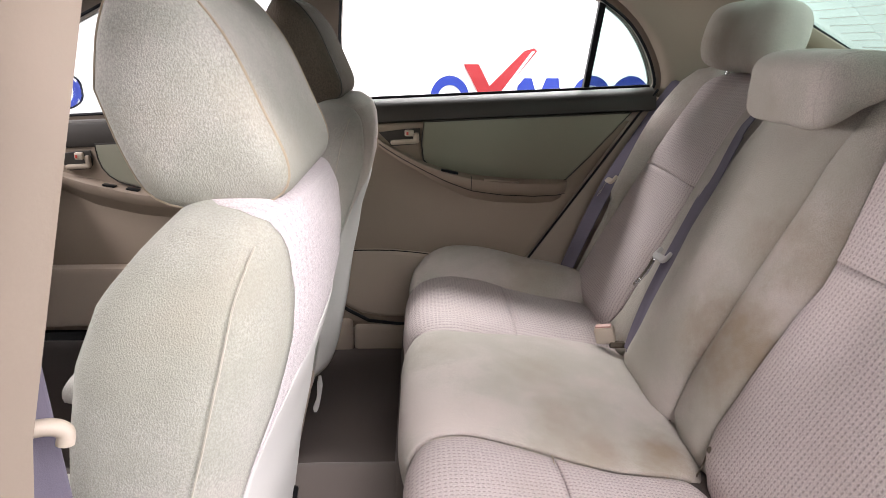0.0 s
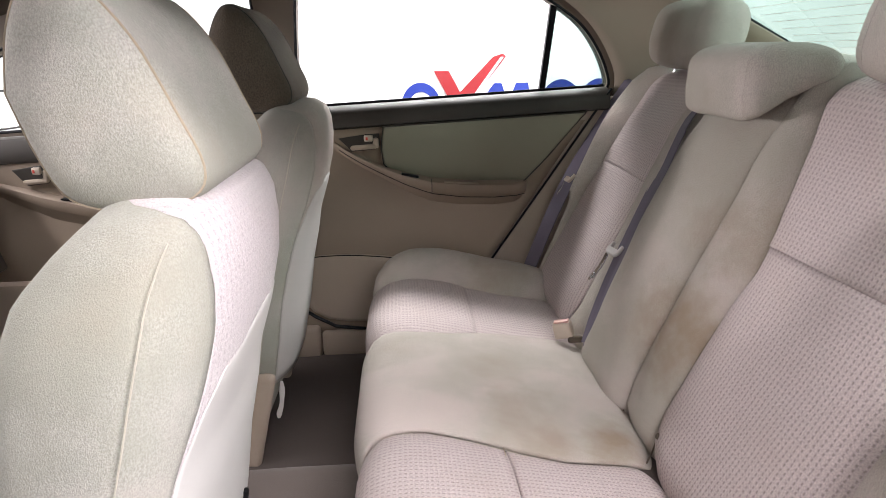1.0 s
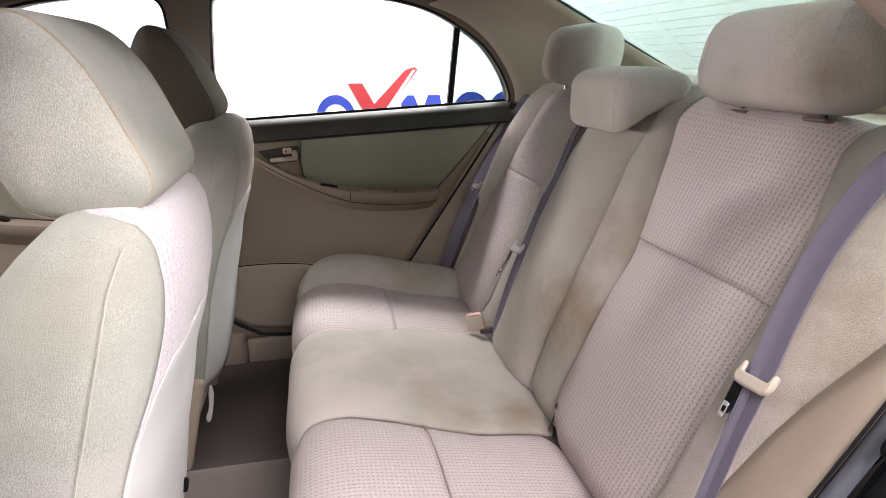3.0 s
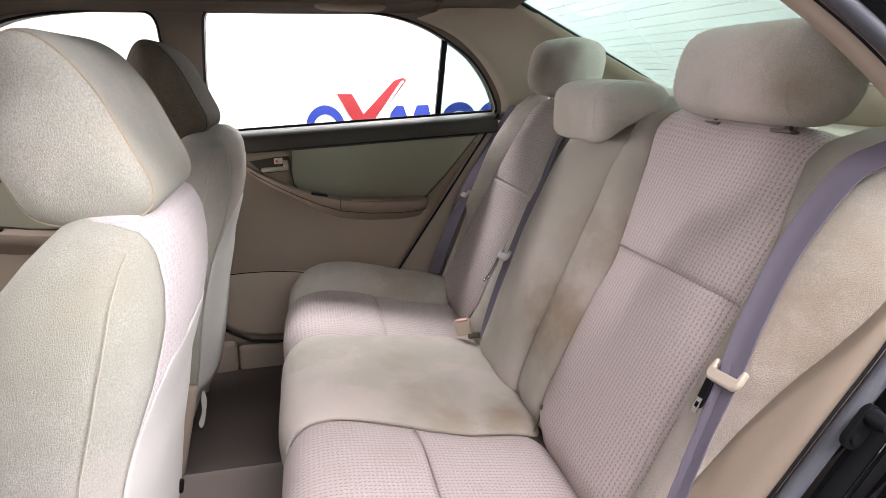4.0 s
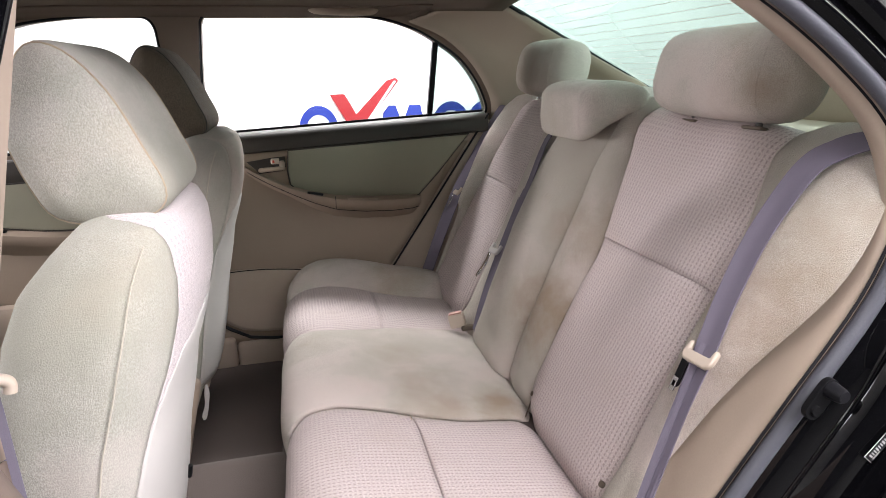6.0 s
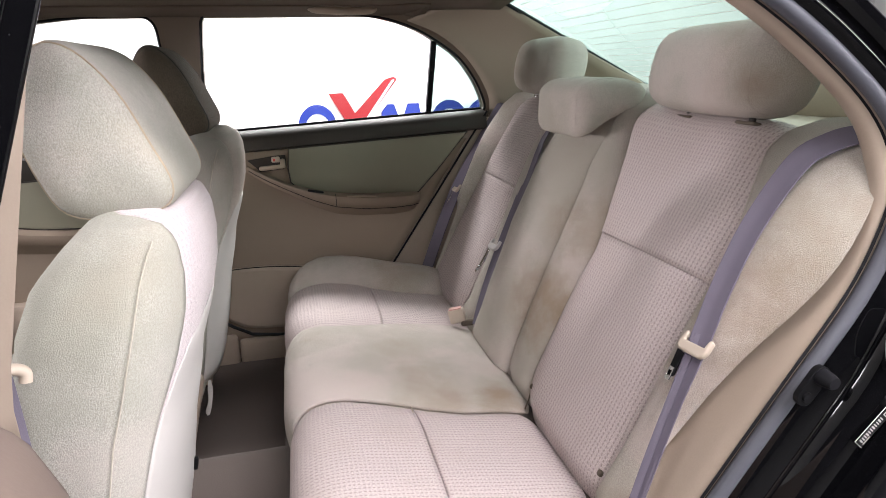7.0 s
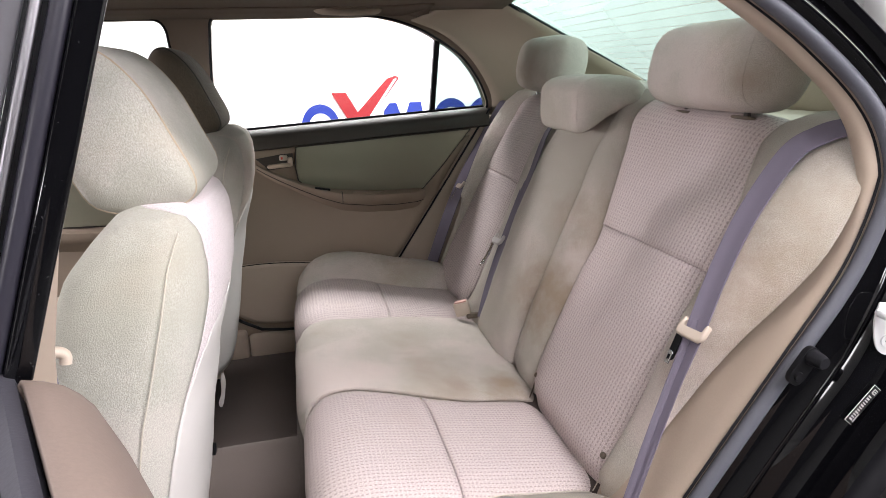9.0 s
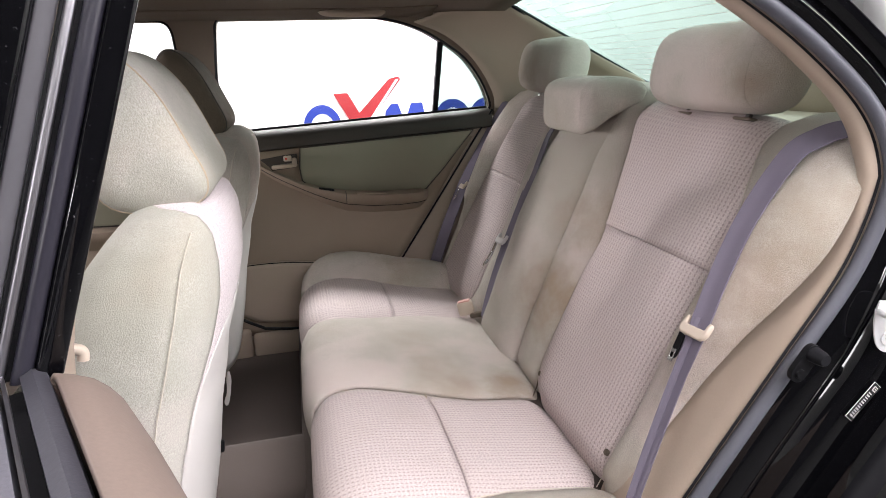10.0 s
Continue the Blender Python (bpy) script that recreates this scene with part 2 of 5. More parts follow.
def grid(name, fn, us, vs, mat, parent, label="", thick=None):
    """A sheet of points fn(u, v) -> (point, uv)."""
    verts, uvs, faces = [], [], []
    for u in us:
        for v in vs:
            p, w = fn(u, v)
            verts.append(p)
            uvs.append(w)
    n = len(vs)
    for i in range(len(us) - 1):
        for j in range(n - 1):
            faces.append((i * n + j, i * n + j + 1, (i + 1) * n + j + 1, (i + 1) * n + j))
    ob = mesh_part(name, verts, faces, mat, parent, label, uvs, fix=False)
    if thick:
        so = ob.modifiers.new("thickness", "SOLIDIFY")
        so.thickness, so.offset = thick, -1
    return ob


def loft(name, rings, mat, parent=None, label="", caps=True, closed=False, smooth=True, ringwise=True):
    n = len(rings[0])
    verts = [p for r in rings for p in r]
    faces = []
    m = len(rings)
    for i in range(m if closed else m - 1):
        for j in range(n if ringwise else n - 1):
            a, b = i * n + j, i * n + (j + 1) % n
            c, d = ((i + 1) % m) * n + (j + 1) % n, ((i + 1) % m) * n + j
            faces.append((a, b, c, d))
    if caps and not closed:
        faces.append(tuple(range(n))[::-1])
        faces.append(tuple((m - 1) * n + k for k in range(n)))
    return mesh_part(name, verts, faces, mat, parent, label, smooth=smooth)


def smooth_path(pts, per=6):
    """Catmull-Rom through the points."""
    pts = [Vector(p) for p in pts]
    ext = [2 * pts[0] - pts[1]] + pts + [2 * pts[-1] - pts[-2]]
    out = []
    for i in range(1, len(ext) - 2):
        a, b, c, d = ext[i - 1:i + 3]
        for k in range(per):
            t = k / per
            out.append(0.5 * ((2 * b) + (c - a) * t + (2 * a - 5 * b + 4 * c - d) * t * t + (3 * b - a - 3 * c + d) * t ** 3))
    out.append(pts[-1])
    return out


def tube(name, pts, r, mat, parent=None, label="", n=8, closed=False, flat=1.0):
    pts = [Vector(p) for p in pts]
    rings = []
    s = None
    for i, p in enumerate(pts):
        a = pts[i - 1] if (i or closed) else p
        b = pts[(i + 1) % len(pts)] if (i < len(pts) - 1 or closed) else p
        d = (b - a).normalized()
        if s is None:
            s = d.cross(Vector((0, 0, 1)) if abs(d.z) < 0.9 else Vector((1, 0, 0)))
        s = (s - d * s.dot(d)).normalized()
        w = s.cross(d).normalized()
        rings.append([p + s * r * math.cos(k * math.tau / n) + w * r * flat * math.sin(k * math.tau / n) for k in range(n)])
    return loft(name, rings, mat, parent, label, closed=closed)


def ribbon(name, pts, normals, width, thick, mat, parent=None, label=""):
    """A flat strap along pts, whose face looks along the normals."""
    pts = [Vector(p) for p in pts]
    rings = []
    for i, p in enumerate(pts):
        d = (pts[min(i + 1, len(pts) - 1)] - pts[max(i - 1, 0)]).normalized()
        nn = Vector(normals[i] if isinstance(normals, list) else normals).normalized()
        s = d.cross(nn).normalized()
        nn = s.cross(d).normalized()
        prof = [(-1, -0.5), (-0.97, 0.7), (-0.88, 0.75), (-0.80, 0.3), (-0.50, 0.75), (-0.42, 0.3), (0, 0.6), (0.42, 0.3), (0.50, 0.75), (0.80, 0.3), (0.88, 0.75), (0.97, 0.7), (1, -0.5)]
        rings.append([p + s * (a * (width[i] if isinstance(width, list) else width) / 2) + nn * (b * thick) for a, b in prof])
    return loft(name, rings, mat, parent, label)


def block(name, size, m, mat, parent=None, label="", bevel=0.004, seg=2):
    bm = bmesh.new()
    bmesh.ops.create_cube(bm, size=1)
    bmesh.ops.scale(bm, vec=size, verts=bm.verts)
    if bevel:
        bmesh.ops.bevel(bm, geom=bm.edges[:], offset=min(bevel, 0.45 * min(size)), segments=seg, affect="EDGES", profile=0.5)
    bmesh.ops.transform(bm, matrix=m, verts=bm.verts)
    verts = [v.co.copy() for v in bm.verts]
    bm.verts.index_update()
    faces = [[v.index for v in f.verts] for f in bm.faces]
    bm.free()
    return mesh_part(name, verts, faces, mat, parent, label)


def plate(name, outline, holes, to3d, depth, mat, parent=None, label="", rim=0.0):
    """A slab cut from an outline (u, v) with holes; to3d(u, v, w) places it, w from 0 to depth. rim: how far the front edge is rounded in."""
    bm = bmesh.new()
    loops = []
    for pts in [outline] + holes:
        vs = [bm.verts.new((p[0], p[1], 0)) for p in pts]
        loops.append([bm.edges.new((vs[i], vs[(i + 1) % len(vs)])) for i in range(len(vs))])
    bmesh.ops.triangle_fill(bm, use_beauty=True, use_dissolve=False, edges=[e for l in loops for e in l])
    bm.verts.index_update()
    flat = [(v.co.x, v.co.y) for v in bm.verts]
    tris = [[v.index for v in f.verts] for f in bm.faces]
    bm.free()
    n = len(flat)
    verts = [to3d(u, v, 0) for u, v in flat] + [to3d(u, v, depth) for u, v in flat]
    faces = [t for t in tris] + [[i + n for i in reversed(t)] for t in tris]
    k = 0
    for pts in [outline] + holes:
        c = len(pts)
        faces += [(k + i, k + (i + 1) % c, k + (i + 1) % c + n, k + i + n) for i in range(c)]
        k += c
    ob = mesh_part(name, verts, faces, mat, parent, label)
    if rim:
        bv = ob.modifiers.new("rounded", "BEVEL")
        bv.width, bv.segments, bv.limit_method, bv.angle_limit = rim, 3, "ANGLE", radians(50)
    return ob


def lerp_table(table, x):
    """Smooth interpolation in rows (x, value)."""
    if x <= table[0][0]:
        return table[0][1]
    for (a, va), (b, vb) in zip(table, table[1:]):
        if x <= b:
            t = (x - a) / (b - a)
            return va + (vb - va) * t
    return table[-1][1]


def steps(a, b, n):
    return [a + (b - a) * i / n for i in range(n + 1)]


# ---- studio round the car ----
def wall_panel(name, m, sx, sy, mat, label):
    ob = block(name, (sx, sy, 0.1), m, mat, None, label, bevel=0.0)
    return tagged(ob, label, "wall", kind="structure")


ground = tagged(block("ground", (12, 12, 0.1), pose(0, 0, -0.05), M_CONC, None, "", bevel=0), "smooth grey concrete studio floor under the car", "floor", kind="structure")
wall_panel("wall_north", pose(0.5, 3.45, 1.5, 90, 0, 0), 9, 3.2, M_WALL, "bright white studio wall with a blue and red sign")
wall_panel("wall_south", pose(0.5, -4.5, 1.5, 90, 0, 0), 9, 3.2, M_GREYW, "plain grey studio wall behind the camera")
wall_panel("wall_east", pose(4.6, 0, 1.5, 0, 90, 0), 3.2, 8.9, M_WALL, "plain white studio wall behind the car")
wall_panel("wall_west", pose(-4.0, 0, 1.5, 0, 90, 0), 3.2, 8.9, M_WALL, "plain white studio wall before the car")
tagged(block("ceiling", (9, 8.8, 0.1), pose(0.3, -0.5, 3.10), M_WALL, None, "", bevel=0), "plain white studio ceiling", "ceiling", kind="structure")


def wall_sign():
    t = thing("wall_sign", "blue and red company sign painted on a white wall", "sign", at=(0.3, 3.4, 0.7))
    def shape(name, outline, holes, mat, w=0.004, lift=0.0):
        plate(name, outline, holes, lambda u, v, d: (u, 3.396 - lift - d, v), w, mat, t)
    def arc(cx, cz, rx, rz, n=32, a0=0.0, a1=360.0):
        return [(cx + rx * math.cos(radians(a0 + (a1 - a0) * i / n)), cz + rz * math.sin(radians(a0 + (a1 - a0) * i / n))) for i in range(n if a1 - a0 == 360 else n + 1)]
    for k, (cx, w) in enumerate(((-0.255, 0.145), (0.775, 0.15), (1.06, 0.15))):
        shape("ring_shape", arc(cx, 0.83, w, 0.172), [arc(cx, 0.83, w * 0.62, 0.105)], M_BLUE)
    shape("letter_shape", [(0.20, 0.70), (0.245, 0.985), (0.335, 0.985), (0.385, 0.84), (0.44, 0.985), (0.53, 0.985), (0.58, 0.70), (0.50, 0.70), (0.475, 0.87), (0.41, 0.70), (0.36, 0.70), (0.30, 0.87), (0.275, 0.70)], [], M_BLUE)
    shape("tick_shadow", [(-0.13, 1.05), (-0.02, 1.05), (0.06, 0.90), (0.33, 1.165), (0.43, 1.165), (0.10, 0.77), (0.03, 0.77)], [], M_LGREY, 0.003, lift=0.005)
    shape("tick_shape", [(-0.16, 1.08), (-0.05, 1.08), (0.03, 0.93), (0.27, 1.17), (0.34, 1.19), (0.365, 1.17), (0.05, 0.79), (0.0, 0.79)], [], M_LRED, lift=0.009)
    shape("tick_stripe", [(0.10, 0.87), (0.325, 1.165), (0.345, 1.165), (0.12, 0.87)], [], M_WALL, 0.003, lift=0.014)


wall_sign()

# ---- car body ----
FLOOR = 0.27
TAN, SINB, COSB = 0.28, math.sin(radians(27.3)), math.cos(radians(27.3))


def far_y(z, base=0.792):
    return base - TAN * (z - 1.068)


def near_y(z, base):
    return base + TAN * max(0.0, z - 1.07)


car = thing("car_body", "black saloon car body with beige cabin lining", "car body", kind="structure", at=(-0.3, 0, 0.2))

# floor pan with tunnel
def floor_point(y, x):
    h = FLOOR + 0.075 * math.exp(-((y + 0.075) / 0.158) ** 10) + 0.002 * noise.noise(Vector((x * 9, y * 9, 0)))
    return Vector((x, y, h)), (x, y)


grid("carpet", lambda u, v: floor_point(u, v), steps(-0.78, 0.78, 104), steps(-1.9, 0.1, 40), M_CARPET, car, "dark taupe cabin carpet", thick=0.03)

block("heel_ledge", (0.19, 1.46, 0.10), pose(-0.435, 0, 0.298), M_CARPET, car, "carpeted ledge before the rear bench", 0.014, 4)

# headliner
def liner_point(x, y):
    z = 1.445 - 0.05 * (abs(y) / 0.68) ** 4 - 0.03 * max(0.0, (x - 0.0) / 0.2) - 0.10 * max(0.0, (-x - 1.0) / 0.5) ** 2
    return Vector((x, y, z)), (x, y)


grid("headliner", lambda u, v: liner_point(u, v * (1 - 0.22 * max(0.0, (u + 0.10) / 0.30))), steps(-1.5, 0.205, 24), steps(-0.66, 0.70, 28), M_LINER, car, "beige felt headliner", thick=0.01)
grid("roof_skin", lambda u, v: (liner_point(u, v)[0] + Vector((0, 0, 0.035)), (u, v)), steps(-1.5, 0.24, 12), steps(-0.72, 0.74, 14), M_PAINT, car, "black painted roof", thick=0.004)

# rear shelf, bulkhead behind the bench, and front bulkhead
block("rear_shelf", (0.50, 1.40, 0.03), pose(0.56, 0, 1.085), M_TRIM, car, "beige parcel shelf", 0.006)
block("shelf_rise", (0.12, 0.80, 0.11), pose(0.77, -0.20, 1.145), M_TRIM, car, "beige raised rear of the parcel shelf", 0.02)
block("bulkhead", (0.02, 1.50, 0.9), pose(0.36, 0, 0.62, 0, 27.3, 0), M_CARPET, car, bevel=0)
block("front_bulkhead", (0.04, 1.5, 0.75), pose(-1.95, 0, 0.60), M_CARPET, car, bevel=0)

def deck(x0, x1, z0, z1):
    return lambda u, v: (Vector((x0 + (x1 - x0) * u, v, z0 + (z1 - z0) * u - 0.05 * (abs(v) / 0.8) ** 4)), (u, v))


grid("boot_lid", deck(0.83, 1.30, 1.085, 1.04), steps(0, 1, 6), steps(-0.80, 0.80, 16), M_PAINT, car, "black painted boot lid", thick=0.01)
grid("bonnet", deck(-1.96, -2.85, 0.94, 0.80), steps(0, 1, 8), steps(-0.80, 0.80, 16), M_PAINT, car, "black painted bonnet", thick=0.01)

# rear glass
RG0, RG1 = Vector((0.205, 0, 1.425)), Vector((0.80, 0, 1.135))
RGD = (RG1 - RG0).normalized()
RGN = Vector((-RGD.z, 0, RGD.x))


def glass_pt(s, y, w=0.0):
    p = RG0 + RGD * s + RGN * w
    return Vector((p.x, y, p.z))


rear_glass = thing("rear_window", "green tinted rear window with thin heating lines", "window", kind="structure", at=(0.5, 0, 1.2))
pane = mesh_part("pane", [glass_pt(0, -0.53), glass_pt(0, 0.54), glass_pt(0.66, 0.60), glass_pt(0.66, -0.60)], [(0, 1, 2, 3)], M_GREEN, rear_glass, smooth=False)
for i in range(15):
    s = 0.05 + i * 0.038
    e = 0.48 + 0.09 * s
    tube("heating_line", [glass_pt(s, y, -0.001) for y in (-e, 0, e)], 0.0005, M_WIRE, rear_glass, n=4)
for sgn in (1, -1):
    tube("window_gasket", [glass_pt(s, sgn * (0.54 + 0.09 * s), -0.004) for s in steps(-0.01, 0.66, 8)], 0.006, M_RUBBER, rear_glass)

# ---- far side ----
WIN_CURVE = [(-0.706, 1.045), (-0.695, 1.20), (-0.677, 1.348), (-0.667, 1.388), (-0.637, 1.406), (-0.445, 1.409), (-0.279, 1.401), (-0.141, 1.387), (-0.042, 1.359), (0.037, 1.320), (0.123, 1.262), (0.188, 1.184), (0.226, 1.107), (0.222, 1.077)]
WIN_REAR = [tuple(p) for p in smooth_path([(u, v, 0) for u, v in WIN_CURVE], 4)]
WIN_REAR = [(p[0], p[1]) for p in WIN_REAR]
WIN_FRONT = [(u, v) for u, v, _ in smooth_path([(u, v, 0) for u, v in ((-0.745, 1.04), (-0.773, 1.18), (-0.795, 1.30), (-0.799, 1.365), (-0.822, 1.391), (-0.88, 1.396), (-1.012, 1.391), (-1.172, 1.367), (-1.32, 1.302), (-1.43, 1.253), (-1.56, 1.193), (-1.70, 1.118), (-1.79, 1.05), (-1.82, 0.985))], 4)]


def far_pt(u, v, w=0.0):
    return Vector((u, far_y(v) - 0.012 + w, v))


# upper side frame with both window openings
upper_outer = [(-1.95, 0.945), (0.26, 1.04), (0.27, 1.10), (0.235, 1.20), (0.165, 1.300), (0.075, 1.372), (-0.03, 1.415), (-0.14, 1.438), (-0.28, 1.445), (-1.02, 1.445), (-1.25, 1.415), (-1.42, 1.35), (-1.60, 1.265), (-1.78, 1.15), (-1.92, 1.02)]
plate("side_frame", upper_outer, [WIN_REAR, WIN_FRONT], far_pt, 0.05, M_FRAME, car, "brown beige pillar and roof rail trim", rim=0.008)
plate("outer_skin", [(-2.0, 0.2), (0.95, 0.2), (0.95, 1.02), (0.27, 1.045), (-1.62, 0.965), (-2.0, 0.95)], [], lambda u, v, w: Vector((u, 0.84 + w, v)), 0.02, M_PAINT, car)
plate("side_skin", upper_outer, [WIN_REAR, WIN_FRONT], lambda u, v, w: far_pt(u, v, 0.055 + w), 0.01, M_PAINT, car)

# C pillar lining between the side window and the rear glass
C_IN = [(-0.055, 1.380), (0.045, 1.340), (0.135, 1.275), (0.203, 1.192), (0.242, 1.11), (0.232, 1.03), (0.18, 0.95)]
C_OUT = [(0.10, 1.440), (0.205, 1.425), (0.34, 1.358), (0.48, 1.288), (0.62, 1.22), (0.75, 1.155), (0.80, 1.08)]


def c_lining(sgn, inner):
    a = smooth_path(inner, 6)
    b = smooth_path([(x, sgn * (0.54 + 0.09 * (x - 0.2)), z) for x, z in C_OUT], 6)
    def fn(i, v):
        p = a[i].lerp(b[i], v)
        p.y += sgn * 0.035 * math.sin(math.pi * v)
        return p, (i * 0.02, v * 0.3)
    grid("rear_pillar_lining", fn, range(len(a)), steps(0, 1, 10), M_CPIL, car, "beige rear pillar lining", thick=0.01)


c_lining(1, [(x, far_y(z) - 0.016, z) for x, z in C_IN])
c_lining(-1, [(x, near_y(z, -0.73) + 0.05, z) for x, z in ((-0.07, 1.395), (0.02, 1.37), (0.13, 1.31), (0.22, 1.24), (0.30, 1.17), (0.33, 1.10), (0.33, 1.05))])
block("quarter_lining", (0.95, 0.03, 0.8), pose(0.175, 0.748, 0.66), M_TRIM, car, bevel=0.01)
# cove from the roof rail to the headliner
for sgn, off in ((1, 0.0), (-1, -0.03)):
    def cove(i, v, sgn=sgn, off=off):
        x = -1.4 + i * 0.08 if i < 18 else 0.0
        zt = 1.43 if x < -0.28 else lerp_table([(-0.28, 1.43), (-0.14, 1.415), (-0.03, 1.39), (0.10, 1.352)], x)
        a = Vector((x, sgn * (far_y(zt) - 0.014 + off), zt))
        b = liner_point(x, sgn * (0.60 if x < -0.10 else 0.58))[0] + Vector((0, 0, -0.001))
        return a.lerp(b, v) + Vector((0, 0, 0.012 * math.sin(math.pi * v))), (x, v)
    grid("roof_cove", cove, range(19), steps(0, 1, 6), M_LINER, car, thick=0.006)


def grab_handle():
    t = thing("grab_handle", "beige plastic grab handle on the roof rail", "handle", at=(-0.26, 0.62, 1.42))
    p = [(-0.36, 0.655, 1.425), (-0.35, 0.635, 1.408), (-0.31, 0.625, 1.402), (-0.21, 0.625, 1.400), (-0.17, 0.635, 1.405), (-0.16, 0.655, 1.42)]
    tube("grip", smooth_path(p, 4), 0.011, M_TRIM, t, n=10)
    for x in (-0.355, -0.165):
        block("mount", (0.035, 0.03, 0.018), pose(x, 0.655, 1.425), M_TRIM, t, bevel=0.005)


grab_handle()


# ---- far doors ----
DOOR_Y = 0.715


def door_insert(name, outline, parent, y, mat, depth=0.010, rim=0.006):
    return plate(name, outline, [], lambda u, v, w: Vector((u, y - w, v)), depth, mat, parent, rim=rim)


def armrest(t, top, bot, out, base_y, name="armrest", mat=None, n=26):
    """A swooping ridge: its top edge, its lower edge and how far it stands in, by x."""
    rings = []
    x0, x1 = top[0][0], top[-1][0]
    for i in range(n + 1):
        x = x0 + (x1 - x0) * i / n
        zt, zb, o = lerp_table(top, x), lerp_table(bot, x), lerp_table(out, x)
        e = min(1.0, i / 1.5, (n - i) / 1.5)
        o = o * (0.3 + 0.7 * e)
        h = zt - zb
        rings.append([Vector((x, base_y, zt + 0.002)), Vector((x, base_y - o * 0.80, zt)), Vector((x, base_y - o * 0.95, zt - 0.12 * h)), Vector((x, base_y - o * 0.97, zt - 0.35 * h)), Vector((x, base_y - o * 0.88, zb + 0.15 * h)), Vector((x, base_y - o * 0.76, zb)), Vector((x, base_y - o * 0.40, zb - 0.5 * h)), Vector((x, base_y, zb - 1.3 * h))])
    return loft(name, rings, mat or M_PANEL, t)


def door_handle(t, x0, x1, z0, z1, y):
    """A recessed pull with its lever and a lock knob."""
    w, h = x1 - x0, z1 - z0
    cx, cz = (x0 + x1) / 2, (z0 + z1) / 2
    plate("handle_bezel", [(x0, z1 - 0.012), (x0 + 0.026, z0 + 0.012), (x0 + 0.036, z0 - 0.002), (x1 - 0.01, z0 + 0.004), (x1, z0 + 0.016), (x1, z1), (x1 - 0.04, z1 - 0.002)], [], lambda u, v, wd: Vector((u, y - wd, v)), 0.004, M_BAND, t, "dark recess of the door handle", rim=0.002)
    lever = block("lever", (w * 0.66, 0.016, 0.014), pose(cx + 0.014, y - 0.012, z0 + 0.012, 0, -3, 0), M_TRIM, t, "beige door lever", bevel=0.006)
    block("lever_end", (w * 0.14, 0.016, h * 0.62), pose(x1 - w * 0.09, y - 0.010, cz - 0.002), M_TRIM, lever, bevel=0.006)
    knob = block("lock_knob", (w * 0.22, 0.014, h * 0.36), pose(x1 - w * 0.26, y - 0.018, z1 - h * 0.24), M_CREAM, t, "beige lock knob with a red mark", bevel=0.004)
    block("lock_mark", (w * 0.05, 0.002, h * 0.16), pose(x1 - w * 0.30, y - 0.0265, z1 - h * 0.24), M_RED, knob, bevel=0.0)


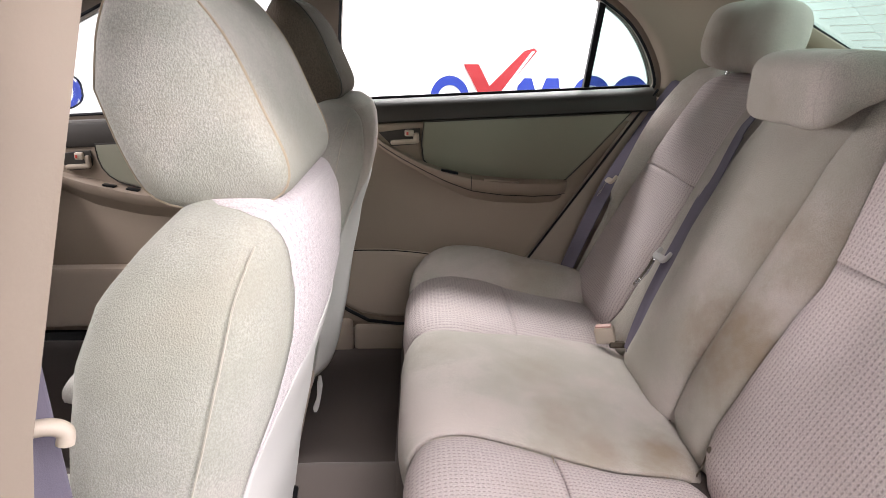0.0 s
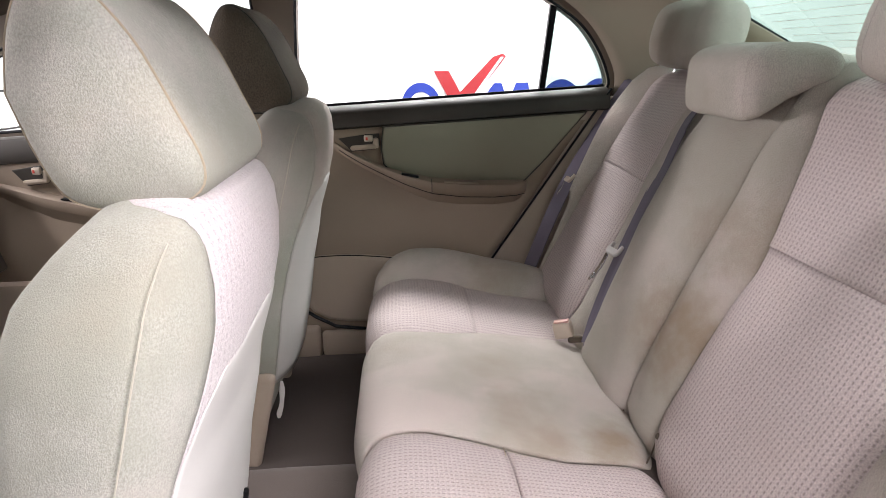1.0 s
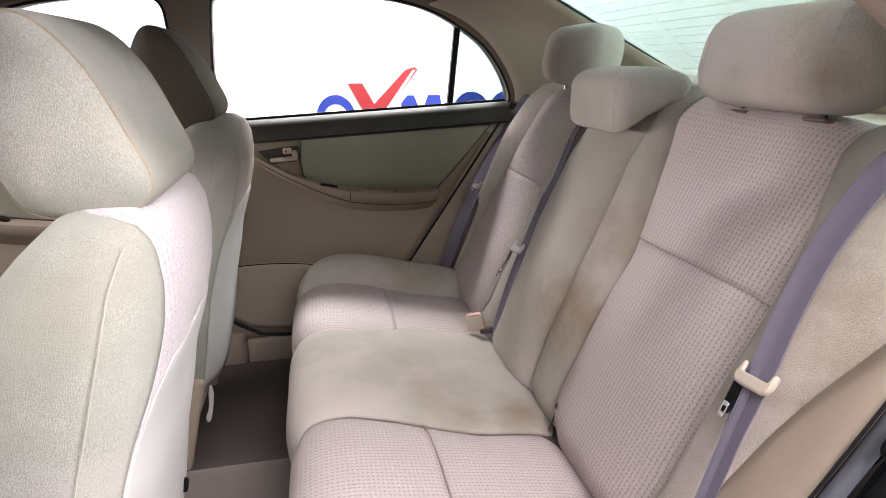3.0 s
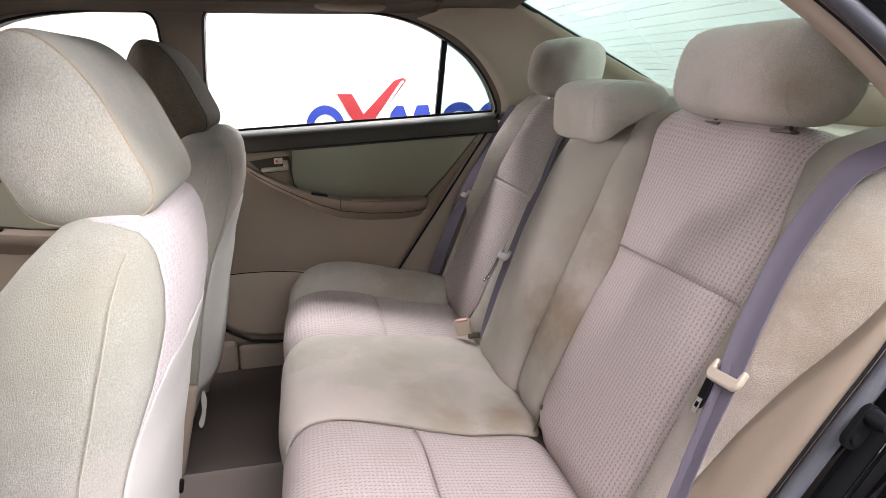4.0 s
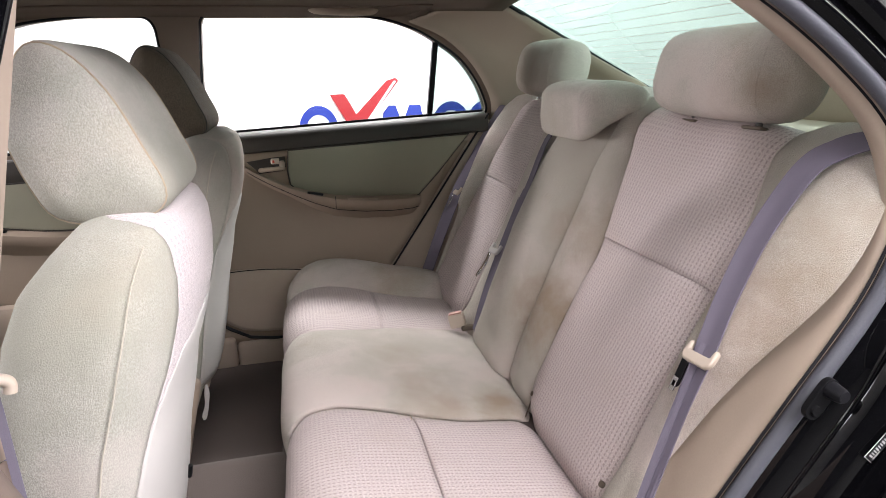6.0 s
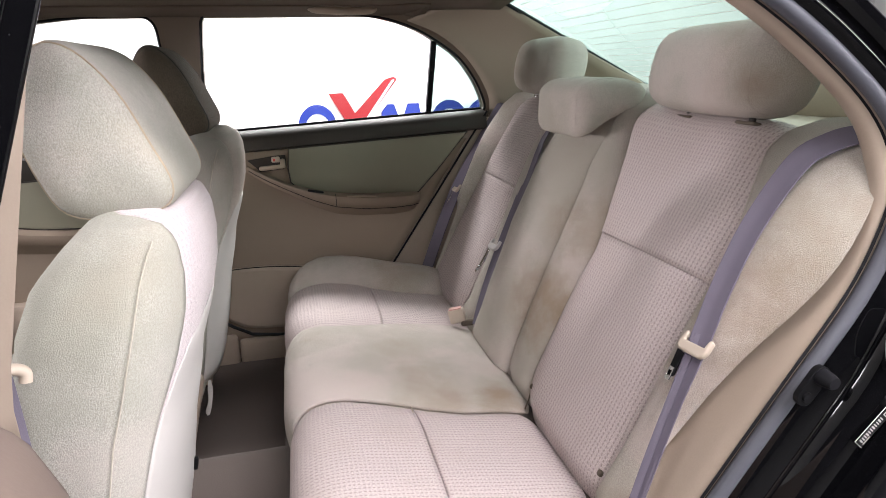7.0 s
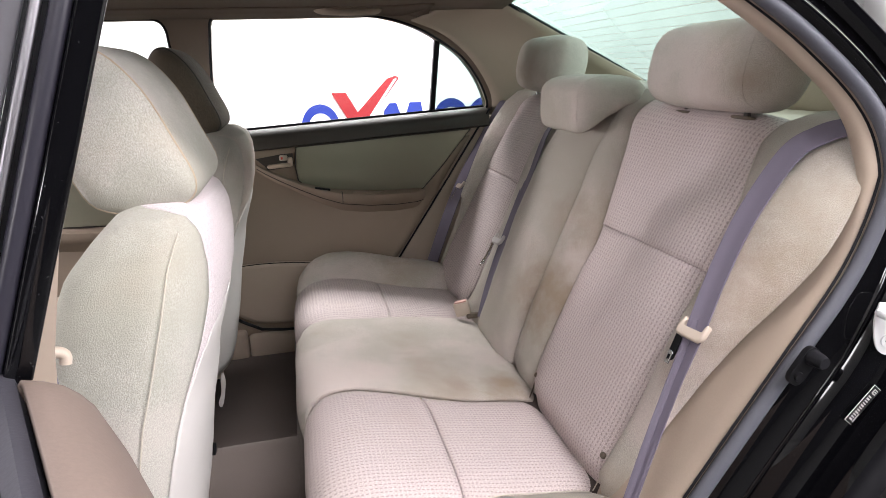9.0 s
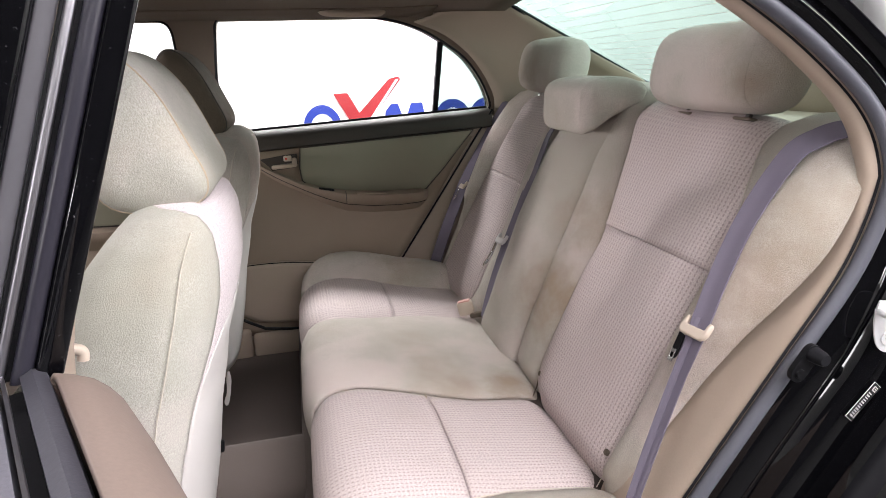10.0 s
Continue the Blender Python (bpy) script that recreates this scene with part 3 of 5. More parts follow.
def rear_door_far():
    t = thing("rear_door", "closed rear door with beige plastic lining and grey-green cloth insert", "car door", at=(-0.25, 0.72, 0.35))
    def face(u, v, w):
        bulge = 0.025 * math.exp(-((v - 0.66) / 0.16) ** 2)
        return Vector((u, DOOR_Y - bulge + w, v))
    # lining as a bulged sheet, bounded by the slanted trailing edge
    def lining(z, f):
        x1 = 0.205 + (z - 1.083) * 0.702
        x0 = -0.74
        x = x0 + (x1 - x0) * f
        return face(x, z, 0), (x, z)
    grid("lining", lining, steps(0.34, 0.995, 26), steps(0, 1, 24), M_PANEL, t, thick=0.02)
    band = [(-0.745, 0.980, 1.040), (0.212, 1.024, 1.083)]
    rings = []
    for i in range(13):
        f = i / 12
        x = band[0][0] + (band[1][0] - band[0][0]) * f
        zb, zt = band[0][1] + (band[1][1] - band[0][1]) * f, band[0][2] + (band[1][2] - band[0][2]) * f
        rings.append([Vector((x, 0.79, zt + 0.004)), Vector((x, 0.745, zt + 0.006)), Vector((x, 0.715, zt - 0.004)), Vector((x, 0.703, zt - 0.022)), Vector((x, 0.702, zb + 0.006)), Vector((x, 0.712, zb)), Vector((x, 0.79, zb))])
    loft("upper_trim", rings, M_BAND, t, "dark brown upper door trim")
    tube("window_lip", [Vector((r[0].x, 0.772, r[0].z + 0.0045)) for r in rings if r[0].x > -0.72], 0.0042, M_RUBBER, t, "black rubber window lip", n=6)
    ins = [(-0.459, 0.994), (-0.466, 0.93), (-0.461, 0.885), (-0.445, 0.868), (-0.40, 0.855), (-0.323, 0.838), (-0.20, 0.818), (-0.06, 0.815), (-0.036, 0.824), (0.03, 0.892), (0.142, 1.020)]
    door_insert("cloth_insert", ins, t, DOOR_Y - 0.004, M_INSERT)
    loop = [Vector((u, DOOR_Y - 0.013, v)) for u, v in ins]
    tube("insert_groove", loop, 0.0025, M_BAND, t, n=5, closed=True)
    top = [(-0.615, 0.962), (-0.57, 0.930), (-0.511, 0.900), (-0.469, 0.880), (-0.391, 0.855), (-0.319, 0.839), (-0.19, 0.826), (-0.05, 0.824), (-0.032, 0.820)]
    bot = [(-0.615, 0.950), (-0.577, 0.922), (-0.529, 0.893), (-0.462, 0.858), (-0.394, 0.826), (-0.323, 0.800), (-0.23, 0.787), (-0.135, 0.783), (-0.06, 0.787), (-0.032, 0.796)]
    out = [(-0.615, 0.006), (-0.52, 0.028), (-0.40, 0.052), (-0.30, 0.062), (-0.032, 0.064)]
    rest = armrest(t, top, bot, out, DOOR_Y)
    tube("seam", [Vector((x, DOOR_Y - 0.79 * lerp_table(out, x), lerp_table(bot, x) - 0.001)) for x in steps(-0.59, -0.045, 24)], 0.0013, M_BAND, rest, n=5)
    tube("seam", [Vector((-0.322, DOOR_Y - k * lerp_table(out, -0.322), z)) for k, z in ((0.6, 0.8405), (0.80, 0.8405), (0.96, 0.835), (0.985, 0.826), (0.90, 0.806), (0.77, 0.799))], 0.0012, M_BAND, rest, n=5)
    block("pull_cup", (0.10, 0.024, 0.006), pose(-0.235, DOOR_Y - 0.047, 0.8305, 0, 4, 0), M_PANEL, t, "raised pull on the armrest", bevel=0.003)
    sw = block("window_switch", (0.052, 0.020, 0.006), pose(-0.385, DOOR_Y - 0.043, 0.855, 0, 12, 0), M_BLACKP, t, "black window switch", bevel=0.003)
    door_handle(t, -0.590, -0.470, 0.925, 0.975, DOOR_Y - 0.004)
    # map pocket
    pk = [(-0.74, 0.606), (-0.66, 0.614), (-0.56, 0.613), (-0.45, 0.601), (-0.385, 0.582), (-0.30, 0.545), (-0.29, 0.41), (-0.40, 0.388), (-0.50, 0.388), (-0.60, 0.392), (-0.66, 0.404), (-0.70, 0.428), (-0.74, 0.48)]
    plate("map_pocket", pk, [], lambda u, v, w: Vector((u, DOOR_Y - 0.012 - w, v)), 0.028, M_TRIM, t, "beige moulded map pocket", rim=0.012)
    tube("pocket_lip", [Vector((u, DOOR_Y - 0.040, v)) for u, v in [(q.x, q.z) for q in smooth_path([(u, 0, v) for u, v in pk[:6]], 5)]], 0.0017, M_BLACKP, t, n=5)
    tube("door_seal", [Vector((u, DOOR_Y - 0.006, v)) for u, v in [(-0.74, 0.43), (-0.70, 0.40), (-0.64, 0.365), (-0.55, 0.352), (-0.40, 0.348), (-0.28, 0.36)]], 0.0055, M_RUBBER, t, "black door seal", n=6)
    # a black tube stands in for the dark gap behind the door
    tube("trailing_gap", [Vector((0.216, DOOR_Y - 0.004, 1.085)), Vector((0.04, DOOR_Y - 0.012, 0.832)), Vector((-0.14, DOOR_Y - 0.02, 0.575)), Vector((-0.27, DOOR_Y - 0.008, 0.39))], 0.0035, M_RUBBER, t, "black line for the dark gap at the door's rear edge", n=6)
    win = mesh_part("window", [far_pt(u, v, 0.03) for u, v in WIN_REAR], [tuple(range(len(WIN_REAR)))], M_GLASS, t, "clear side window", smooth=False)
    win.visible_shadow = False
    back = [(u, v) for u, v in WIN_REAR if u > 0.040] + [(0.028, 1.072), (0.040, 1.318)]
    pane = mesh_part("quarter_light", [far_pt(u, v, 0.024) for u, v in back], [tuple(range(len(back)))], M_QUARTER, t, "green-tinted quarter light", smooth=False)
    pane.visible_shadow = False
    tube("window_channel", [far_pt(u, v, 0.002) for u, v in WIN_REAR], 0.0045, M_RUBBER, win, "black window channel", n=6, closed=True)
    plate("divider_bar", [(0.018, 1.062), (0.035, 1.062), (0.048, 1.312), (0.030, 1.318)], [], lambda u, v, w: far_pt(u, v, 0.012 + w), 0.02, M_RUBBER, win, "black quarter light divider")


rear_door_far()


def front_door_far():
    t = thing("front_door", "closed front passenger door with beige lining", "car door", at=(-1.25, 0.72, 0.35))
    def lining(z, x):
        return Vector((x, DOOR_Y - 0.02 * math.exp(-((z - 0.62) / 0.15) ** 2), z)), (x, z)
    grid("lining", lining, steps(0.34, 0.96, 14), steps(-1.85, -0.80, 14), M_PANEL, t, thick=0.02)
    block("upper_trim", (1.10, 0.06, 0.075), pose(-1.33, 0.735, 0.961, 0, -2.4, 0), M_BAND, t, "dark brown upper door trim", bevel=0.012)
    ins = [(-1.398, 0.93), (-1.396, 0.89), (-1.388, 0.862), (-1.370, 0.838), (-1.345, 0.820), (-1.30, 0.806), (-1.20, 0.79), (-0.95, 0.78), (-0.86, 0.80), (-0.84, 0.955)]
    door_insert("cloth_insert", ins, t, DOOR_Y - 0.004, M_INSERT)
    tube("insert_groove", [Vector((u, DOOR_Y - 0.013, v)) for u, v in ins], 0.0025, M_BAND, t, n=5, closed=True)
    top = [(-1.60, 0.87), (-1.50, 0.845), (-1.42, 0.825), (-1.30, 0.80), (-1.15, 0.782), (-0.86, 0.775)]
    bot = [(-1.60, 0.85), (-1.50, 0.815), (-1.42, 0.785), (-1.30, 0.758), (-1.15, 0.742), (-0.86, 0.735)]
    armrest(t, top, bot, [(-1.60, 0.01), (-1.42, 0.045), (-1.25, 0.06), (-0.86, 0.06)], DOOR_Y)
    for x, z in ((-1.365, 0.8155), (-1.30, 0.8035)):
        block("window_switch", (0.035, 0.02, 0.005), pose(x, DOOR_Y - 0.035, z, 0, 11, 0), M_BLACKP, t, "black window switch", bevel=0.002)
    door_handle(t, -1.52, -1.415, 0.855, 0.912, DOOR_Y - 0.004)
    block("map_pocket", (0.75, 0.05, 0.2), pose(-1.35, DOOR_Y - 0.03, 0.47), M_TRIM, t, bevel=0.02)
    win = mesh_part("window", [far_pt(u, v, 0.03) for u, v in WIN_FRONT], [tuple(range(len(WIN_FRONT)))], M_GLASS, t, "clear side window", smooth=False)
    win.visible_shadow = False
    tube("window_channel", [far_pt(u, v, 0.002) for u, v in WIN_FRONT], 0.0045, M_RUBBER, win, n=6, closed=True)


front_door_far()


def door_mirror():
    t = thing("door_mirror", "black door mirror outside the front window", "mirror", at=(-1.76, 1.1, 0.95))
    def ring(x, k):
        return [Vector((x + 0.21 * 0.150 * k * math.cos(a), 1.135 + 0.150 * k * math.copysign(abs(math.cos(a)) ** 0.6, math.cos(a)), 1.040 + 0.066 * k * math.copysign(abs(math.sin(a)) ** 0.7, math.sin(a)))) for a in [i * math.tau / 28 for i in range(28)]]
    loft("shell", [ring(-1.88, 0.55), ring(-1.85, 0.85), ring(-1.79, 1.0), ring(-1.745, 1.0)], M_PAINT, t)
    glass = principled("mirror_glass", (0.9, 0.9, 0.9), 0.02, 1.0)[0]
    loft("glass", [ring(-1.7445, 0.90), ring(-1.741, 0.89)], glass, t, "silvered mirror glass")
    block("arm", (0.05, 0.16, 0.03), pose(-1.79, 0.90, 0.985), M_BLACKP, t, bevel=0.008)


door_mirror()

# sill step and far sill trim
block("sill_trim", (0.89, 0.08, 0.10), pose(-0.242, 0.735, 0.300), M_TRIM, car, "beige door sill trim", bevel=0.014, seg=3)
block("sill_cover", (0.20, 0.084, 0.12), pose(-0.79, 0.733, 0.310), M_TRIM, car, bevel=0.014, seg=3)


def dashboard():
    t = thing("dashboard", "dark brown dashboard across the front of the cabin", "dashboard", at=(-1.75, 0, 0.6))
    prof = [(-1.95, 0.60), (-1.60, 0.60), (-1.545, 0.68), (-1.515, 0.80), (-1.505, 0.88), (-1.53, 0.925), (-1.60, 0.94), (-1.95, 0.96)]
    loft("shell", [[Vector((x + (0.03 if abs(y) > 0.6 else 0) * (-1 if x > -1.9 else 0), y, z)) for x, z in prof] for y in (-0.66, -0.64, -0.2, 0.2, 0.64, 0.66)], M_BAND, t, "dark moulded dashboard shell")
    block("glove_box", (0.03, 0.42, 0.16), pose(-1.545, 0.38, 0.72, 0, -14, 0), M_BAND, t, "dark glove box lid", bevel=0.01)


dashboard()

# ---- rear bench ----
def rest_plane(s, off=0.0):
    """A point (x, z) on the backrest: s up its slope, off towards the cabin; it rolls backwards over the top."""
    r, s0 = 0.055, 0.60
    bx, bz = 0.021, 0.543
    if s <= s0:
        return bx + SINB * s - COSB * off, bz + COSB * s + SINB * off
    a = (s - s0) / r
    cx, cz = bx + SINB * s0 + COSB * r, bz + COSB * s0 - SINB * r
    rr = r + off
    return cx + rr * (-COSB * math.cos(a) + SINB * math.sin(a)), cz + rr * (SINB * math.cos(a) + COSB * math.sin(a))


IN_B = [(-0.10, 0.225), (-0.03, 0.216), (0.04, 0.190), (0.14, 0.186), (0.27, 0.190), (0.33, 0.197), (0.40, 0.190), (0.48, 0.173), (0.55, 0.158), (0.62, 0.137), (0.8, 0.13)]
OUT_B = [(-0.10, 0.535), (0.0, 0.536), (0.14, 0.545), (0.26, 0.536), (0.40, 0.530), (0.49, 0.520), (0.55, 0.506), (0.60, 0.495), (0.8, 0.49)]
END_B = [(-0.10, 0.59), (0.0, 0.592), (0.107, 0.606), (0.235, 0.632), (0.29, 0.649), (0.33, 0.663), (0.37, 0.679), (0.41, 0.694), (0.44, 0.704), (0.47, 0.710), (0.50, 0.712), (0.53, 0.711), (0.56, 0.707), (0.59, 0.698), (0.62, 0.686), (0.66, 0.672), (0.8, 0.64)]
CEN_B = [(-0.10, 0.085), (-0.02, 0.066), (0.0, 0.054), (0.06, 0.046), (0.14, 0.048), (0.25, 0.055), (0.37, 0.066), (0.45, 0.074), (0.55, 0.080), (0.60, 0.088), (0.8, 0.09)]
# the seat is laid out round a line 55 mm off the middle of the car
IN_F = [(a, b + 0.11) for a, b in IN_B]
OUT_F = [(a, b + 0.095) for a, b in OUT_B]
CEN_F = [(a, b + 0.11) for a, b in CEN_B]
CROWN_C = [(-0.10, 0.02), (0.0, 0.028), (0.12, 0.034), (0.3, 0.034), (0.45, 0.022), (0.56, 0.006), (0.8, 0.0)]


def swell(s, y):
    """The backrest thickens towards the middle of the car and towards its top."""
    return 0.065 * max(0.0, min(1.0, s / 0.5)) * math.exp(-((y - 0.03) / 0.19) ** 2)


def pillow(v, p=4.0):
    return 1.0 - abs(2 * v - 1) ** p


def rest_panel(name, lo, hi, s0, s1, mat, parent, crown, sgn=1, ns=30, nv=16, label="", base=0.0, tuck=(0, 0), power=4.0, groove=0.008):
    """One upholstered panel between two seams lo(s) and hi(s); tuck: seams across at its foot and head."""
    def fn(s, v):
        y0, y1 = lerp_table(lo, s), lerp_table(hi, s)
        y = y0 + (y1 - y0) * v
        c = lerp_table(crown, s) if isinstance(crown, list) else crown
        e = 1.0
        for k, at in ((0, s0), (1, s1)):
            if tuck[k]:
                e *= min(1.0, (abs(s - at) / tuck[k] + 0.02)) ** 0.4
        soft = 0.0022 * noise.noise(Vector((s * 9, sgn * y * 11, 1.7)))
        x, z = rest_plane(s, swell(s, sgn * y) + soft + base + (c + groove) * pillow(v, power) * (0.84 + 0.16 * e) - groove - 0.7 * max(0.0, -0.008 - s))
        return Vector((x, sgn * y, z)), (sgn * y, s)
    ss = steps(s0, s1, ns)
    vv = [0.5 - 0.5 * math.cos(math.pi * i / nv) for i in range(nv + 1)]
    return grid(name, fn, ss, vv, mat, parent, label, thick=0.012)


def rest_seam(name, table, s0, s1, off, r, mat, parent, sgn=1):
    pts = []
    for s in steps(s0, s1, 26):
        y = lerp_table(table, s)
        x, z = rest_plane(s, off + swell(s, sgn * y))
        pts.append((x, sgn * y, z))
    return tube(name, pts, r, mat, parent, n=5)


def headrest_shape(name, cx, cy, cz, hx, hy, hz, tilt, mat, parent, label="", ey=5.0, ez=3.2, face_bulge=0.0):
    """A stuffed block: a rounded profile swept across, closing softly at both ends."""
    rings = []
    n = 28
    for i in range(25):
        v = -1 + 2 * i / 24
        v = math.copysign(1 - (1 - abs(v)) ** 1.5, v)
        k = max(0.02, (1 - abs(v) ** ey)) ** (1 / 2.6)
        ring = []
        for j in range(n):
            a = j * math.tau / n
            c, s = math.cos(a), math.sin(a)
            px = hx * k * math.copysign(abs(c) ** (2 / ez), c)
            pz = hz * k ** 0.75 * math.copysign(abs(s) ** (2 / ez), s)
            t = radians(tilt)
            px += 0.002 * noise.noise(Vector((v * 3, a * 1.5, cy * 9)))
            ring.append(Vector((cx + px * math.cos(t) + pz * math.sin(t), cy + hy * v, cz - px * math.sin(t) + pz * math.cos(t))))
        rings.append(ring)
    ob = loft(name, rings, mat, parent, label)
    for i in (5, 19):
        mid = sum(rings[i], Vector()) / n
        tube("seam", [mid + (v - mid) * 1.0005 for v in rings[i]], 0.0007, M_VELOUR, ob, n=5, closed=True)
    return ob


def centre_headrest(t):
    """A pad that lies over the top of the backrest: flat ends, its underside rising to the rear."""
    prof = smooth_path([(x, 0, z) for x, z in ((0.150, 1.140), (0.153, 1.172), (0.176, 1.192), (0.215, 1.199), (0.266, 1.197), (0.306, 1.184), (0.324, 1.162), (0.318, 1.141), (0.276, 1.127), (0.232, 1.108), (0.198, 1.088), (0.170, 1.074), (0.154, 1.084), (0.149, 1.110), (0.150, 1.140))], 3)[:-1]
    mx, mz = 0.225, 1.143
    rings = []
    for i in range(33):
        v = -1 + 2 * i / 32
        v = math.copysign(1 - (1 - abs(v)) ** 1.7, v)
        k = max(0.02, 1 - abs(v) ** 9) ** 0.36
        y = -0.006 + 0.124 * v
        rings.append([Vector((mx - 0.006 + (p.x - mx) * k, y, mz + (p.z - mz) * k + 0.0015 * noise.noise(Vector((p.x * 25, y * 18, p.z * 25))))) for p in prof])
    ob = loft("centre_headrest", rings, M_VELOUR, t, "plain velour centre headrest overhanging the backrest")
    for i in (6, 26):
        mid = sum(rings[i], Vector()) / len(prof)
        tube("seam", [mid + (v - mid) * 1.0005 for v in rings[i]], 0.0007, M_VELOUR, ob, n=5, closed=True)
    return ob


def rear_bench():
    t = thing("rear_bench", "beige velour rear bench seat with woven cloth centres", "car seat", at=(-0.1, 0, FLOOR))
    # backrest
    rest_panel("centre_panel", [(a, -b) for a, b in CEN_B], CEN_F, -0.06, 0.70, M_VELOUR, t, CROWN_C, ns=34, nv=24, power=6.0, label="plain velour centre panel")
    for sgn, cen_t, in_t, out_t in ((-1, CEN_B, IN_B, OUT_B), (1, CEN_F, IN_F, OUT_F)):
        rest_panel("inner_bolster", cen_t, in_t, -0.06, 0.72, M_VELOUR, t, [(-0.1, 0.012), (0.05, 0.018), (0.3, 0.024), (0.5, 0.034), (0.62, 0.028)], sgn, power=2.3, groove=0.006)
        rest_panel("lower_insert", in_t, out_t, -0.06, 0.378, M_WOVEN, t, 0.024, sgn, tuck=(0, 0.02), power=6.0, groove=-0.006, label="dotted woven cloth insert")
        rest_panel("upper_insert", in_t, out_t, 0.378, 0.74, M_WOVEN, t, 0.022, sgn, tuck=(0.02, 0), power=6.0, groove=-0.009, label="dotted woven cloth insert")
        rest_panel("outer_bolster", out_t, END_B, -0.06, 0.74, M_VELOUR, t, [(-0.1, 0.02), (0.1, 0.03), (0.3, 0.045), (0.5, 0.042), (0.6, 0.030), (0.74, 0.018)], sgn, power=2.4, groove=0.0, base=0.010)
        # dark tubes along the creases put their shade in as colour
        rest_seam("seam", cen_t, -0.05, 0.70, -0.004, 0.0022, M_DSEAM, t, sgn)
        rest_seam("seam", in_t, -0.05, 0.70, 0.0035, 0.0016, M_DSEAM, t, sgn)
        rest_seam("seam", out_t, -0.05, 0.70, 0.0105, 0.0010, M_SEAM, t, sgn)
        cross = []
        ya, yb = lerp_table(in_t, 0.378), lerp_table(out_t, 0.378)
        for v in steps(0, 1, 24):
            y = ya + (yb - ya) * v
            x, z = rest_plane(0.378, swell(0.378, sgn * y) + 0.0165 * pillow(v, 6))
            cross.append((x, sgn * y, z))
        tube("seam", cross, 0.0013, M_DSEAM, t, n=5)
        for y in (lerp_table(in_t, 0.012) + 0.018, lerp_table(out_t, 0.012) - 0.016):
            x, z = rest_plane(0.012, 0.014)
            block("button", (0.010, 0.012, 0.012), pose(x, sgn * y, z, 0, 27.3, 0), M_DSEAM, t, "small round upholstery button", bevel=0.0045, seg=2)
    # cushion
    FRONT = [(0.0, -0.405, 0.30), (0.10, -0.455, 0.37), (0.2, -0.482, 0.46), (0.30, -0.486, 0.525), (0.36, -0.474, 0.556), (0.42, -0.444, 0.572), (0.5, -0.39, 0.572), (0.62, -0.28, 0.553), (0.78, -0.13, 0.524), (0.86, -0.050, 0.509), (0.91, -0.014, 0.497), (0.95, 0.008, 0.478), (1.0, 0.020, 0.44)]
    prof = smooth_path([(b, 0, c) for a, b, c in FRONT], 5)
    arc = [0.0]
    for a, b in zip(prof, prof[1:]):
        arc.append(arc[-1] + (b - a).length)
    PX, PZ = [(l, p.x) for l, p in zip(arc, prof)], [(l, p.z) for l, p in zip(arc, prof)]
    L = arc[-1]
    s_top = [l for l, p in zip(arc, prof) if p.x > -0.252 and p.z > 0.5][0]
    IN_C = [(-0.49, 0.195), (-0.45, 0.188), (-0.39, 0.184), (-0.30, 0.200), (-0.22, 0.220), (-0.15, 0.232), (0.0, 0.222), (0.1, 0.22)]
    OUT_C = [(-0.49, 0.49), (-0.45, 0.505), (-0.38, 0.530), (-0.30, 0.530), (-0.24, 0.505), (-0.18, 0.49), (0.0, 0.485), (0.1, 0.48)]
    END_C = [(-0.49, 0.60), (-0.45, 0.64), (-0.35, 0.685), (-0.22, 0.70), (-0.10, 0.69), (0.0, 0.655), (0.1, 0.63)]
    def cushion_panel(name, lo, hi, l0, l1, mat, crown, sgn, tuck=(0, 0), nv=14, label="", power=4.0, end=False, raise_to=0.0):
        def fn(l, v):
            x, z = lerp_table(PX, l), lerp_table(PZ, l)
            w = 0.05 if sgn < 0 else 0.0
            y0, y1 = lerp_table(lo, x), lerp_table(hi, x)
            y0, y1 = y0 + (w if lo is OUT_C else 0), y1 + (w if hi is OUT_C else 0)
            y = y0 + (y1 - y0) * v
            e = 1.0
            for k, at in ((0, l0), (1, l1)):
                if tuck[k]:
                    e *= min(1.0, abs(l - at) / tuck[k] + 0.02) ** 0.4
            l2 = min(L, l + 0.01)
            tx, tz = lerp_table(PX, l2) - lerp_table(PX, l2 - 0.02), lerp_table(PZ, l2) - lerp_table(PZ, l2 - 0.02)
            d = math.hypot(tx, tz)
            nx, nz = -tz / d, tx / d
            o = crown * pillow(v, power) * (0.76 + 0.24 * e) + 0.002 * noise.noise(Vector((l * 9, sgn * y * 10, 4.2)))
            px, pz = x + nx * o, z + nz * o
            if end:
                up = min(1.0, max(0.0, (l - 0.12) / 0.12))
                pz += raise_to * math.sin(math.pi * 0.80 * v) * up
                px += 0.13 * v ** 2.2 * (1 - min(1.0, max(0.0, (x + 0.49) / 0.32)))
                pz -= 0.06 * v ** 8
            return Vector((px, sgn * y, pz)), (sgn * y, l)
        vv = [0.5 - 0.5 * math.cos(math.pi * i / nv) for i in range(nv + 1)]
        return grid(name, fn, steps(l0, l1, 40), vv, mat, t, label, thick=0.012)
    def cen(name, l0, l1):
        def fn(l, v):
            x, z = lerp_table(PX, l), lerp_table(PZ, l)
            h = lerp_table(IN_C, x)
            y = h * (2 * v - 1)
            l2 = min(L, l + 0.01)
            tx, tz = lerp_table(PX, l2) - lerp_table(PX, l2 - 0.02), lerp_table(PZ, l2) - lerp_table(PZ, l2 - 0.02)
            d = math.hypot(tx, tz)
            o = 0.016 * pillow(v, 6.0) + 0.0025 * noise.noise(Vector((l * 8, y * 9, 7.1)))
